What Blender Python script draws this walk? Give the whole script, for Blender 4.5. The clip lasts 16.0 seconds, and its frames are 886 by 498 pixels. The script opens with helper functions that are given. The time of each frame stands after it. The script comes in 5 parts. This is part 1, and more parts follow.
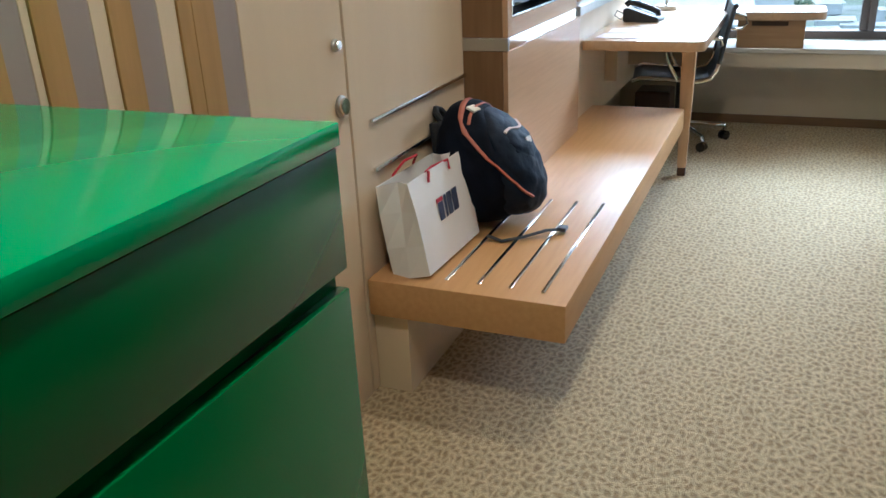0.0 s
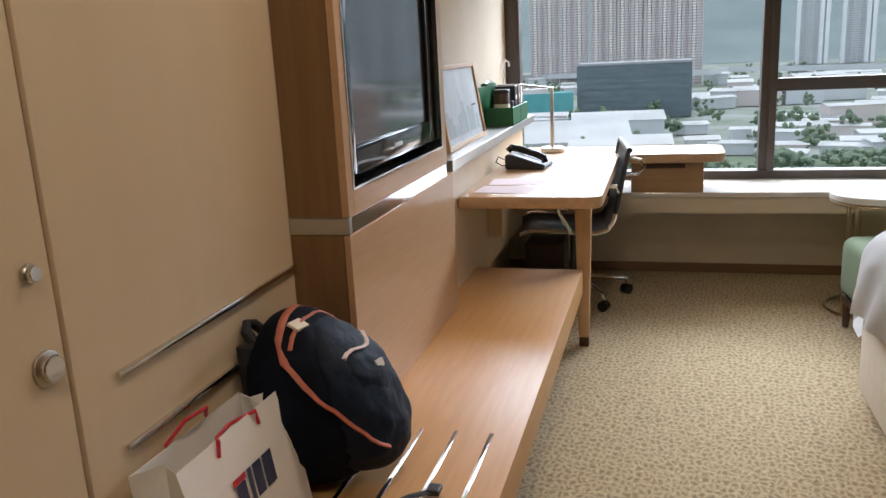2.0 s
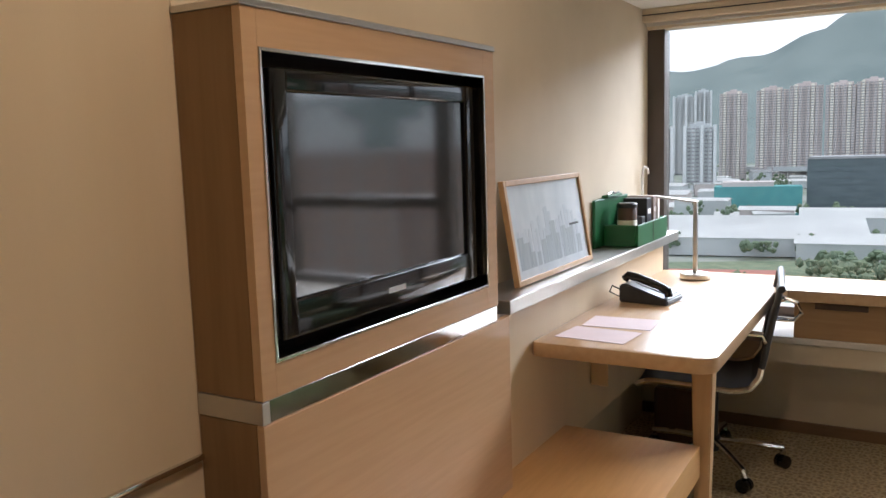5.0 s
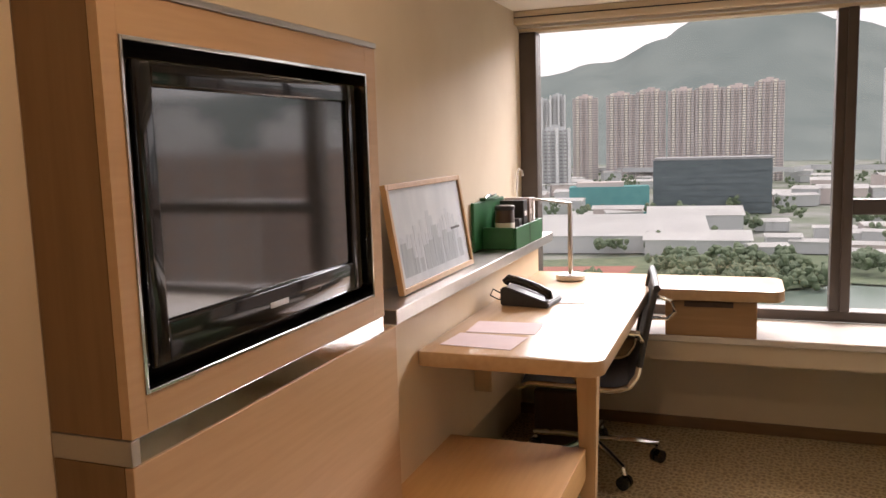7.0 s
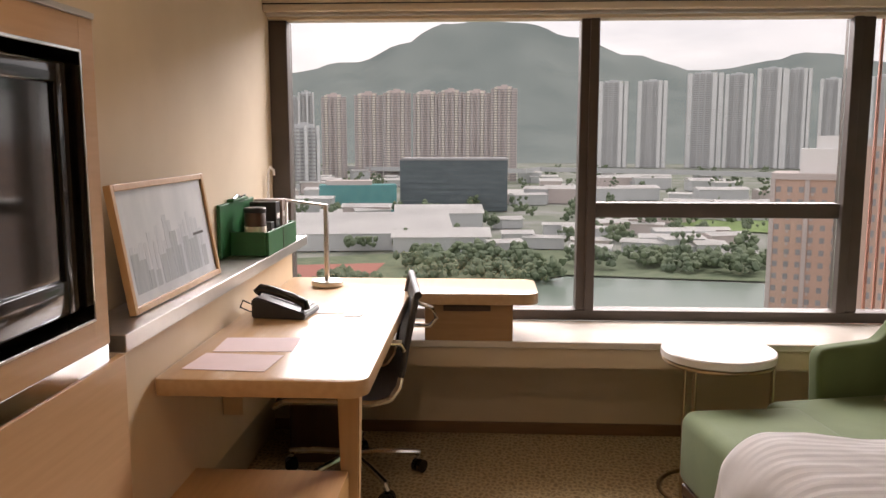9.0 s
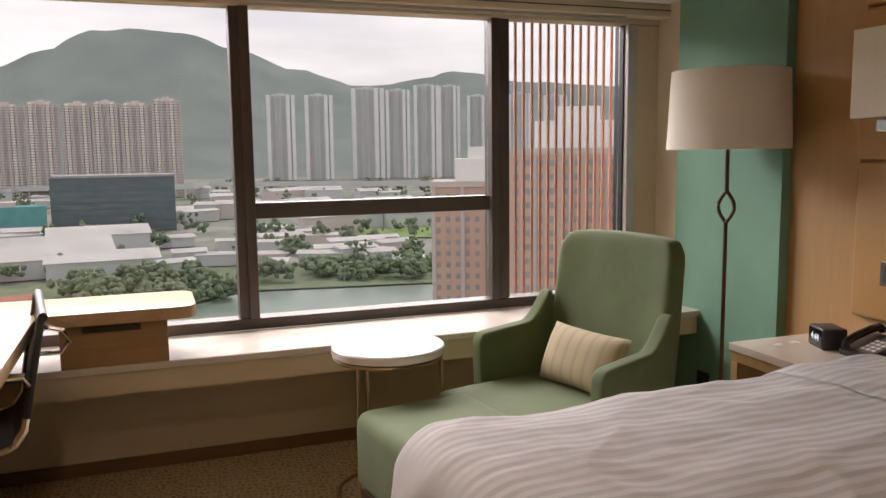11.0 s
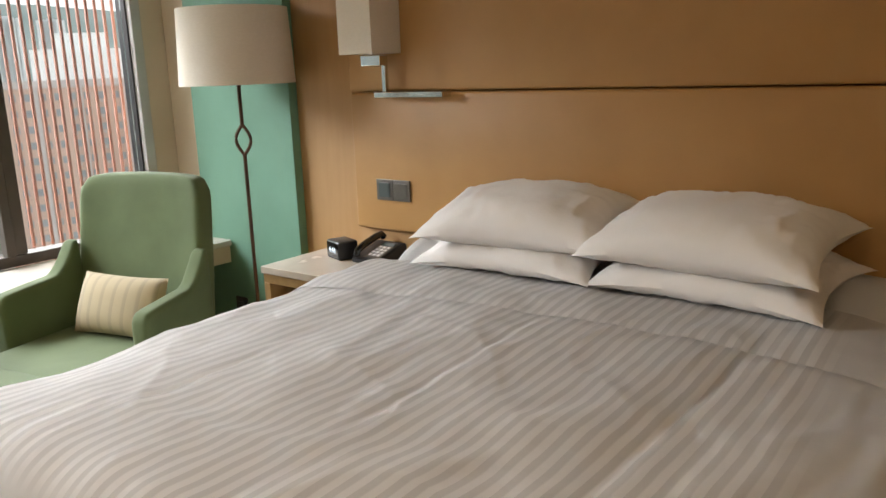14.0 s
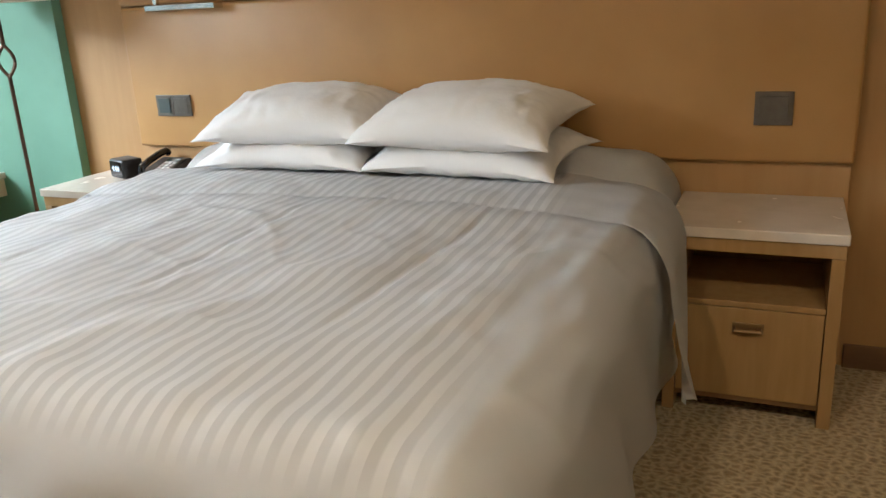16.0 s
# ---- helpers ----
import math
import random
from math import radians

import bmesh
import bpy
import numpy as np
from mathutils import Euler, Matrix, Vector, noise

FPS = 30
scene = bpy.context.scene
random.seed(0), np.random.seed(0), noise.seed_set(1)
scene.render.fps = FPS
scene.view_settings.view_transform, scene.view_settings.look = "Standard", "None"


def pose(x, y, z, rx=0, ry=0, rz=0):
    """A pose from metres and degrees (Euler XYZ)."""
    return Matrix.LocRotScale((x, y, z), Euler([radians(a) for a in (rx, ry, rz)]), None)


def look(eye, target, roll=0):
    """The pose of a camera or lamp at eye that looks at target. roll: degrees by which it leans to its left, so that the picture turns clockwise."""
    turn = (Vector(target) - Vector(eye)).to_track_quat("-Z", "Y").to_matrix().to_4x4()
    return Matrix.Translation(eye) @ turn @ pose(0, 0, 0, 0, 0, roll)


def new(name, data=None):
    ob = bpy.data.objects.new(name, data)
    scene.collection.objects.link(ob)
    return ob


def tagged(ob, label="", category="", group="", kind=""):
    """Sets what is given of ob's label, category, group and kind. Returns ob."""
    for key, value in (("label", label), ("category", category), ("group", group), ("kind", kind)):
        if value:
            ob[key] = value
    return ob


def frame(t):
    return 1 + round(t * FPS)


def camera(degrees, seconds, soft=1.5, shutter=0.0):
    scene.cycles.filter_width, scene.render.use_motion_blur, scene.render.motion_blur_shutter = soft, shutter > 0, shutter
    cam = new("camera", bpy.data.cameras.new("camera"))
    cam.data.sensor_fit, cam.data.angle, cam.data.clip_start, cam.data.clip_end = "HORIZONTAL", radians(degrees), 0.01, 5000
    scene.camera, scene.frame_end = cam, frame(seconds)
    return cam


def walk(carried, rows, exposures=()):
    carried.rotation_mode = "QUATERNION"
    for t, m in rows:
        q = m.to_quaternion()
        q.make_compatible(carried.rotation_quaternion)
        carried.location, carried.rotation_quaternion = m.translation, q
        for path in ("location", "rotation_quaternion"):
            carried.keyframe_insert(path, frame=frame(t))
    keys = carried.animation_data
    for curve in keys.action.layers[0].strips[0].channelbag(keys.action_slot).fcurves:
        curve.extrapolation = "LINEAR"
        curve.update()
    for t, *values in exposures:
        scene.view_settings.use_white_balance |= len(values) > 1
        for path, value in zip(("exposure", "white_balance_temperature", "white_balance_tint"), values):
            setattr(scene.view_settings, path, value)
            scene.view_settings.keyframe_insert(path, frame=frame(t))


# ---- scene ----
from mathutils.bvhtree import BVHTree

cam = camera(57.7, 16.0)
PATH = [
    (0, (0.382, 2.725, 1.31), (-0.36, 4.424, 0.56), -2.7),
    (0.5, (0.355, 2.935, 1.314), (-0.328, 4.714, 0.709), -3.1),
    (1, (0.262, 3.147, 1.332), (-0.228, 5.022, 0.838), -3.4),
    (1.5, (0.217, 3.326, 1.317), (-0.191, 5.222, 0.829), -3.9),
    (2, (0.254, 3.551, 1.335), (-0.274, 5.42, 0.856), -2.9),
    (2.5, (0.283, 3.747, 1.335), (-0.288, 5.603, 0.857), -2.2),
    (3, (0.311, 3.956, 1.343), (-0.34, 5.791, 0.886), -2.0),
    (3.5, (0.338, 4.101, 1.359), (-0.472, 5.887, 0.968), -1.9),
    (3.7, (0.353, 4.171, 1.37), (-0.528, 5.929, 1.001), -1.4),
    (5.8, (0.543, 4.356, 1.402), (-0.466, 6.068, 1.175), -1.6),
    (6, (0.535, 4.361, 1.407), (-0.428, 6.098, 1.172), -1.5),
    (6.5, (0.47, 4.395, 1.395), (-0.369, 6.194, 1.153), -1.9),
    (7, (0.398, 4.419, 1.391), (-0.303, 6.274, 1.133), -1.7),
    (7.5, (0.326, 4.46, 1.385), (-0.237, 6.361, 1.119), -1.5),
    (8, (0.292, 4.5, 1.378), (-0.135, 6.436, 1.113), -1.3),
    (8.2, (0.287, 4.528, 1.393), (-0.074, 6.476, 1.118), -0.9),
    (10.5, (0.432, 4.795, 1.36), (0.888, 6.727, 1.117), -0.6),
    (11, (0.414, 4.831, 1.316), (1.094, 6.696, 1.071), -0.7),
    (11.5, (0.404, 4.834, 1.37), (1.273, 6.61, 1.069), -0.7),
    (12, (0.388, 4.832, 1.357), (1.413, 6.522, 1.055), -0.8),
    (12.5, (0.383, 4.809, 1.338), (1.542, 6.412, 1.044), -0.8),
    (13, (0.382, 4.781, 1.36), (1.673, 6.272, 1.026), -0.7),
    (13.5, (0.402, 4.746, 1.378), (1.824, 6.096, 0.983), -1.6),
    (14, (0.362, 4.725, 1.349), (1.912, 5.909, 0.906), -2.1),
    (14.5, (0.317, 4.677, 1.323), (1.945, 5.727, 0.826), -2.2),
    (15, (0.202, 4.598, 1.296), (1.882, 5.534, 0.749), -2.7),
    (15.5, (0.181, 4.541, 1.258), (1.89, 5.399, 0.67), -3.1),
    (16, (0.188, 4.517, 1.218), (1.938, 5.286, 0.629), -3.0),
]
EXPO = [(0.0, 1.3, 4850, 5), (0.5, 1.25, 4900, 11), (1.0, 0.95, 5050, 11), (1.5, 0.76, 5350, 10), (2.0, 0.75, 5850, 14), (3.5, 0.75, 6300, 16), (6.0, 0.65, 5850, 16), (6.5, 0.66, 6100, 18), (7.0, 0.62, 7200, 28), (8.0, 0.5, 7400, 28),
        (10.5, 0.27, 7200, 26), (12.5, 0.42, 7400, 27), (13.5, 0.68, 7300, 22), (14.5, 1.2, 6050, 8), (16.0, 1.48, 5900, 8)]
walk(cam, [(t, look(eye, target, roll)) for t, eye, target, roll in PATH], EXPO)

# ---- world and lights ----
SKY = 1.3
world = bpy.data.worlds.new("overcast")
scene.world = world
world.use_nodes = True
wn, wl = world.node_tree.nodes, world.node_tree.links
bg = wn["Background"]
sky = wn.new("ShaderNodeTexSky")
sky.sky_type, sky.sun_disc = "NISHITA", False
sky.sun_elevation, sky.sun_rotation = radians(48), radians(-30)
sky_dim = wn.new("ShaderNodeVectorMath")
sky_dim.operation = "SCALE"
sky_dim.inputs["Scale"].default_value = 0.08
wl.new(sky.outputs["Color"], sky_dim.inputs[0])
wtc = wn.new("ShaderNodeTexCoord")
wmap = wn.new("ShaderNodeMapping")
wmap.inputs["Scale"].default_value = (1.0, 1.0, 5.0)
wl.new(wtc.outputs["Generated"], wmap.inputs["Vector"])
cl = wn.new("ShaderNodeTexNoise")
cl.inputs["Scale"].default_value, cl.inputs["Detail"].default_value = 3.0, 6.0
wl.new(wmap.outputs["Vector"], cl.inputs["Vector"])
cr = wn.new("ShaderNodeValToRGB")
cr.color_ramp.elements[0].position, cr.color_ramp.elements[0].color = 0.35, (0.52, 0.55, 0.58, 1)
cr.color_ramp.elements[1].position, cr.color_ramp.elements[1].color = 0.65, (0.74, 0.76, 0.78, 1)
wl.new(cl.outputs["Fac"], cr.inputs["Fac"])
wmix = wn.new("ShaderNodeMix")
wmix.data_type = "RGBA"
wmix.inputs["Factor"].default_value = 0.88
wl.new(sky_dim.outputs["Vector"], wmix.inputs["A"])
wl.new(cr.outputs["Color"], wmix.inputs["B"])
wl.new(wmix.outputs["Result"], bg.inputs["Color"])
bg.inputs["Strength"].default_value = SKY


def lamp(name, kind, energy, color, m, size=None, size_y=None, shape="RECTANGLE"):
    data = bpy.data.lights.new(name, kind)
    data.energy, data.color = energy, color
    if kind == "AREA":
        data.shape = shape
        data.size = size
        if shape in ("RECTANGLE", "ELLIPSE"):
            data.size_y = size_y
    ob = new(name, data)
    ob.matrix_world = m
    return ob


sun = lamp("sun", "SUN", 1.1, (1, 0.97, 0.92), look((0, 0, 30), (-8, -14, 0)))
sun.data.angle = radians(20)
# the sky's light through the window
lamp("window_sky_light", "AREA", 14, (0.90, 0.96, 1.0), look((1.05, 9.6, 3.35), (1.05, 6.4, 0.5)), 3.6, 1.6)
lamp("window_sky_light", "AREA", 1520, (0.90, 0.96, 1.0), look((0.6, 12.6, 4.4), (0.9, 5.5, 0.7)), 10.0, 3.2)
# warm downlights in the ceiling
for dx, dy, e in ((0.1, 3.5, 7), (0.2, 5.3, 5.5), (-0.3, 6.4, 2)):
    spot = lamp("downlight", "AREA", e, (1.0, 0.80, 0.56), look((dx, dy, 2.485), (dx, dy + 0.001, 0)), 0.14, shape="DISK")
    spot.data.spread = radians(160)


# ---- materials ----
def mat(name, color, rough=0.5, metal=0.0, color2=None, scale=8.0, stretch=(1, 1, 1), bump=0.0, bump_scale=None,
        detail=4.0, coat=0.0, lo=0.35, hi=0.65, rough2=None, sheen=0.0, spec=None):
    m = bpy.data.materials.new(name)
    m.use_nodes = True
    n, k = m.node_tree.nodes, m.node_tree.links
    b = n["Principled BSDF"]
    b.inputs["Base Color"].default_value = (*color, 1)
    b.inputs["Roughness"].default_value, b.inputs["Metallic"].default_value = rough, metal
    b.inputs["Coat Weight"].default_value = coat
    b.inputs["Sheen Weight"].default_value = sheen
    if spec is not None:
        b.inputs["Specular IOR Level"].default_value = spec
    tc = n.new("ShaderNodeTexCoord")
    mp = n.new("ShaderNodeMapping")
    mp.inputs["Scale"].default_value = stretch
    k.new(tc.outputs["Object"], mp.inputs["Vector"])
    if color2 or rough2 is not None:
        t = n.new("ShaderNodeTexNoise")
        t.inputs["Scale"].default_value, t.inputs["Detail"].default_value = scale, detail
        k.new(mp.outputs["Vector"], t.inputs["Vector"])
        if color2:
            r = n.new("ShaderNodeValToRGB")
            r.color_ramp.elements[0].position, r.color_ramp.elements[0].color = lo, (*color, 1)
            r.color_ramp.elements[1].position, r.color_ramp.elements[1].color = hi, (*color2, 1)
            k.new(t.outputs["Fac"], r.inputs["Fac"])
            k.new(r.outputs["Color"], b.inputs["Base Color"])
        if rough2 is not None:
            q = n.new("ShaderNodeMapRange")
            q.inputs["From Min"].default_value, q.inputs["From Max"].default_value = 0.3, 0.7
            q.inputs["To Min"].default_value, q.inputs["To Max"].default_value = rough, rough2
            k.new(t.outputs["Fac"], q.inputs["Value"])
            k.new(q.outputs["Result"], b.inputs["Roughness"])
    if bump:
        t2 = n.new("ShaderNodeTexNoise")
        t2.inputs["Scale"].default_value, t2.inputs["Detail"].default_value = bump_scale or scale * 6, 3.0
        k.new(mp.outputs["Vector"], t2.inputs["Vector"])
        bp = n.new("ShaderNodeBump")
        bp.inputs["Strength"].default_value, bp.inputs["Distance"].default_value = bump, 0.01
        k.new(t2.outputs["Fac"], bp.inputs["Height"])
        k.new(bp.outputs["Normal"], b.inputs["Normal"])
    return m


def glow(name, color, strength):
    m = bpy.data.materials.new(name)
    m.use_nodes = True
    b = m.node_tree.nodes["Principled BSDF"]
    b.inputs["Base Color"].default_value = (0.02, 0.02, 0.02, 1)
    b.inputs["Emission Color"].default_value = (*color, 1)
    b.inputs["Emission Strength"].default_value = strength
    return m


def glass_mat(name, tint=(0.96, 0.98, 0.97)):
    m = bpy.data.materials.new(name)
    m.use_nodes = True
    n, k = m.node_tree.nodes, m.node_tree.links
    out = n["Material Output"]
    t, g, mx, fr = n.new("ShaderNodeBsdfTransparent"), n.new("ShaderNodeBsdfGlossy"), n.new("ShaderNodeMixShader"), n.new("ShaderNodeFresnel")
    t.inputs["Color"].default_value = (*tint, 1)
    g.inputs["Roughness"].default_value = 0.0
    fr.inputs["IOR"].default_value = 1.25
    k.new(fr.outputs["Fac"], mx.inputs["Fac"])
    k.new(t.outputs["BSDF"], mx.inputs[1])
    k.new(g.outputs["BSDF"], mx.inputs[2])
    k.new(mx.outputs["Shader"], out.inputs["Surface"])
    return m


def carpet_mat():
    m = mat("carpet_wool", (0.4, 0.3, 0.17), 0.95, bump=0.6, bump_scale=260, sheen=0.2)
    n, k = m.node_tree.nodes, m.node_tree.links
    b = n["Principled BSDF"]
    tc, mp = n.new("ShaderNodeTexCoord"), n.new("ShaderNodeMapping")
    mp.inputs["Scale"].default_value = (46, 30, 1)
    mp.inputs["Rotation"].default_value = (0, 0, 0.12)
    wob = n.new("ShaderNodeTexNoise")
    wob.inputs["Scale"].default_value = 26
    add = n.new("ShaderNodeVectorMath")
    add.operation = "MULTIPLY_ADD"
    add.inputs[1].default_value = (0.045, 0.045, 0)
    k.new(tc.outputs["Object"], wob.inputs["Vector"])
    k.new(wob.outputs["Color"], add.inputs[0])
    k.new(tc.outputs["Object"], add.inputs[2])
    k.new(add.outputs["Vector"], mp.inputs["Vector"])
    v = n.new("ShaderNodeTexVoronoi")
    v.feature, v.voronoi_dimensions = "DISTANCE_TO_EDGE", "2D"
    v.inputs["Scale"].default_value, v.inputs["Randomness"].default_value = 1.0, 0.75
    k.new(mp.outputs["Vector"], v.inputs["Vector"])
    r = n.new("ShaderNodeValToRGB")
    e = r.color_ramp.elements
    e[0].position, e[0].color = 0.06, (0.51, 0.395, 0.215, 1)
    e[1].position, e[1].color = 0.36, (0.28, 0.19, 0.085, 1)
    k.new(v.outputs["Distance"], r.inputs["Fac"])
    big = n.new("ShaderNodeTexNoise")
    big.inputs["Scale"].default_value = 60
    k.new(tc.outputs["Object"], big.inputs["Vector"])
    mx = n.new("ShaderNodeMix")
    mx.data_type, mx.blend_type = "RGBA", "OVERLAY"
    mx.inputs["Factor"].default_value = 0.55
    k.new(r.outputs["Color"], mx.inputs["A"])
    k.new(big.outputs["Fac"], mx.inputs["B"])
    k.new(mx.outputs["Result"], b.inputs["Base Color"])
    return m


def stripe_mat(name, axis, period, a, c, rough_a, rough_b, duty=0.5, sheen=0.1, bump=0.15, border=None):
    """Woven stripes across one axis, with fine creases."""
    m = mat(name, a, rough_a, bump=bump, bump_scale=14, sheen=sheen)
    n, k = m.node_tree.nodes, m.node_tree.links
    b = n["Principled BSDF"]
    tc, sep = n.new("ShaderNodeTexCoord"), n.new("ShaderNodeSeparateXYZ")
    k.new(tc.outputs["UV"], sep.inputs["Vector"])
    d = n.new("ShaderNodeMath")
    d.operation = "DIVIDE"
    d.inputs[1].default_value = period
    k.new(sep.outputs[axis], d.inputs[0])
    f = n.new("ShaderNodeMath")
    f.operation = "FRACT"
    k.new(d.outputs[0], f.inputs[0])
    r = n.new("ShaderNodeValToRGB")
    e = r.color_ramp.elements
    e[0].position, e[0].color = duty - 0.06, (*a, 1)
    e[1].position, e[1].color = duty + 0.06, (*c, 1)
    x = e.new(0.97)
    x.color = (*c, 1)
    x = e.new(1.0)
    x.color = (*a, 1)
    k.new(f.outputs[0], r.inputs["Fac"])
    last = r.outputs["Color"]
    for comp, at, slope in border or ():
        # the stripes fade to one flat tone beyond this line of the cloth
        other = n.new("ShaderNodeMath")
        other.operation = "MULTIPLY_ADD"
        other.inputs[1].default_value = slope
        k.new(sep.outputs[1 - comp], other.inputs[0])
        k.new(sep.outputs[comp], other.inputs[2])
        w = n.new("ShaderNodeMapRange")
        w.inputs["From Min"].default_value, w.inputs["From Max"].default_value = at, at + 0.07
        k.new(other.outputs[0], w.inputs["Value"])
        mx = n.new("ShaderNodeMix")
        mx.data_type = "RGBA"
        mx.inputs["A"].default_value = (*[(p + 2 * s) / 3 for p, s in zip(a, c)], 1)
        k.new(w.outputs["Result"], mx.inputs["Factor"])
        k.new(last, mx.inputs["B"])
        last = mx.outputs["Result"]
    k.new(last, b.inputs["Base Color"])
    return m


M_CARPET = carpet_mat()
M_WALL = mat("cream_wallcovering", (0.62, 0.52, 0.38), 0.75, color2=(0.58, 0.48, 0.345), scale=3, bump=0.06, bump_scale=220)
M_CREAMP = mat("cream_wall_panel", (0.70, 0.56, 0.38), 0.45, color2=(0.67, 0.53, 0.355), scale=2, stretch=(4, 4, 0.4), bump=0.03, bump_scale=120)
M_CEIL = mat("white_ceiling_paint", (0.78, 0.75, 0.69), 0.8, color2=(0.75, 0.72, 0.66), scale=2)
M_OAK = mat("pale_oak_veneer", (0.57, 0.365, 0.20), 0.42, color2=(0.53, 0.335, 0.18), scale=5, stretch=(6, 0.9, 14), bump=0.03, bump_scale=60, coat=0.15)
M_OAKV = mat("upright_oak_veneer", (0.56, 0.36, 0.19), 0.42, color2=(0.50, 0.315, 0.155), scale=5, stretch=(7, 7, 0.7), bump=0.03, bump_scale=60)
M_BENCH = mat("honey_oak_bench", (0.58, 0.325, 0.125), 0.42, color2=(0.53, 0.29, 0.105), scale=6, stretch=(9, 0.8, 9), bump=0.02, bump_scale=50)
# oak with shade mixed into its colour, chiefly for the cabinet sides
M_DIMOAK = mat("dimmed_brown_oak", (0.25, 0.14, 0.06), 0.5, color2=(0.21, 0.115, 0.048), scale=5, stretch=(8, 8, 0.6), bump=0.03, bump_scale=60)
M_CHROME = mat("polished_steel", (0.72, 0.71, 0.69), 0.09, 1.0, rough2=0.16, scale=20)
M_BRUSH = mat("brushed_nickel", (0.55, 0.53, 0.50), 0.3, 1.0, rough2=0.4, scale=30)
M_BRONZE = mat("dark_bronze", (0.10, 0.06, 0.04), 0.35, 0.9, rough2=0.5, scale=25)
M_BRASS = mat("aged_brass", (0.42, 0.32, 0.2), 0.28, 1.0, rough2=0.4, scale=25)
# one lacquer in two tones: lit for the top, shaded for the fronts
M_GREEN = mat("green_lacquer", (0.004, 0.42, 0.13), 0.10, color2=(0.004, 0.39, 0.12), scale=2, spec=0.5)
M_GREENF = mat("dimmed_green_lacquer", (0.006, 0.145, 0.033), 0.2, color2=(0.006, 0.13, 0.03), scale=2, spec=0.3)
M_GREENP = mat("green_leatherette", (0.008, 0.105, 0.03), 0.4, color2=(0.007, 0.088, 0.026), scale=30, bump=0.08)
M_TEAL = mat("sea_green_panel", (0.15, 0.315, 0.225), 0.65, color2=(0.135, 0.29, 0.205), scale=4, bump=0.05, bump_scale=250)
M_TAN = mat("tan_leather_headboard", (0.50, 0.285, 0.105), 0.42, color2=(0.46, 0.255, 0.09), scale=4, bump=0.08, bump_scale=180)
M_TANW = mat("tan_wall_panel", (0.50, 0.30, 0.13), 0.5, color2=(0.46, 0.27, 0.11), scale=4, stretch=(5, 5, 0.6), bump=0.04, bump_scale=90)
M_SILL = mat("cream_marble", (0.62, 0.575, 0.51), 0.10, color2=(0.57, 0.52, 0.45), scale=5, detail=8, rough2=0.2)
M_FRAME = mat("bronze_window_frame", (0.085, 0.067, 0.056), 0.42, 0.3, color2=(0.074, 0.058, 0.048), scale=9)
M_ALU = mat("grey_powder_coated_aluminium", (0.50, 0.49, 0.47), 0.4, 0.2, color2=(0.46, 0.45, 0.43), scale=9)
M_GLASS = glass_mat("window_glass")
M_BLACK = mat("black_gloss_plastic", (0.008, 0.008, 0.009), 0.08, rough2=0.14, scale=9, coat=0.3)
M_BLACKM = mat("black_matt_plastic", (0.02, 0.02, 0.022), 0.4, color2=(0.028, 0.028, 0.03), scale=30)
M_SCREEN = mat("tv_screen_glass", (0.012, 0.013, 0.015), 0.06, rough2=0.09, scale=3, spec=0.5, coat=0.2)
M_SCREEN.node_tree.nodes["Principled BSDF"].inputs["IOR"].default_value = 2.5
M_RECESS = mat("dark_bronze_lining", (0.055, 0.04, 0.03), 0.35, 0.4, color2=(0.045, 0.032, 0.024), scale=12)
M_WHITE = mat("white_cotton", (0.80, 0.78, 0.76), 0.85, color2=(0.77, 0.75, 0.73), scale=5, bump=0.5, bump_scale=13, sheen=0.2)
M_SHEET = mat("white_bed_sheet", (0.78, 0.765, 0.74), 0.8, color2=(0.75, 0.735, 0.71), scale=5, bump=0.1, bump_scale=20, sheen=0.2)
M_DUVET = stripe_mat("striped_sateen_duvet", 1, 0.0365, (0.86, 0.845, 0.83), (0.715, 0.70, 0.685), 0.75, 0.5, bump=0.13, border=((1, 4.76, -0.13), (0, 0.93, 0.0)))
M_SHADE = mat("cream_linen_shade", (0.78, 0.72, 0.62), 0.85, color2=(0.75, 0.69, 0.59), scale=60, stretch=(1, 1, 3), bump=0.1, bump_scale=300)
M_VELVET = mat("sage_green_velvet", (0.105, 0.145, 0.057), 0.85, color2=(0.088, 0.125, 0.047), scale=7, bump=0.06, bump_scale=120, sheen=0.08)
M_DARKW = mat("dark_stained_wood", (0.07, 0.035, 0.02), 0.4, color2=(0.055, 0.028, 0.015), scale=6, stretch=(6, 6, 1))
M_STONE = mat("pale_stone_top", (0.66, 0.58, 0.49), 0.2, color2=(0.58, 0.50, 0.41), scale=9, detail=9, rough2=0.28)
M_TABLET = mat("white_stone_tabletop", (0.74, 0.71, 0.66), 0.22, color2=(0.70, 0.66, 0.6), scale=8, detail=8)
M_CUSH = stripe_mat("striped_cushion_fabric", 0, 0.055, (0.40, 0.325, 0.20), (0.33, 0.275, 0.175), 0.85, 0.85, 0.7)
M_PAPER = mat("white_paper", (0.80, 0.78, 0.76), 0.8, color2=(0.77, 0.75, 0.73), scale=12)
M_PINK = mat("pale_mauve_paper", (0.66, 0.55, 0.56), 0.8, color2=(0.63, 0.52, 0.53), scale=14)
M_BAG = mat("white_coated_paper", (0.84, 0.81, 0.78), 0.4, color2=(0.80, 0.77, 0.735), scale=6, bump=0.1, bump_scale=12)
M_RED = mat("red_cord", (0.55, 0.03, 0.05), 0.6, color2=(0.45, 0.02, 0.04), scale=90)
M_NAVY = mat("navy_print", (0.03, 0.04, 0.10), 0.5)
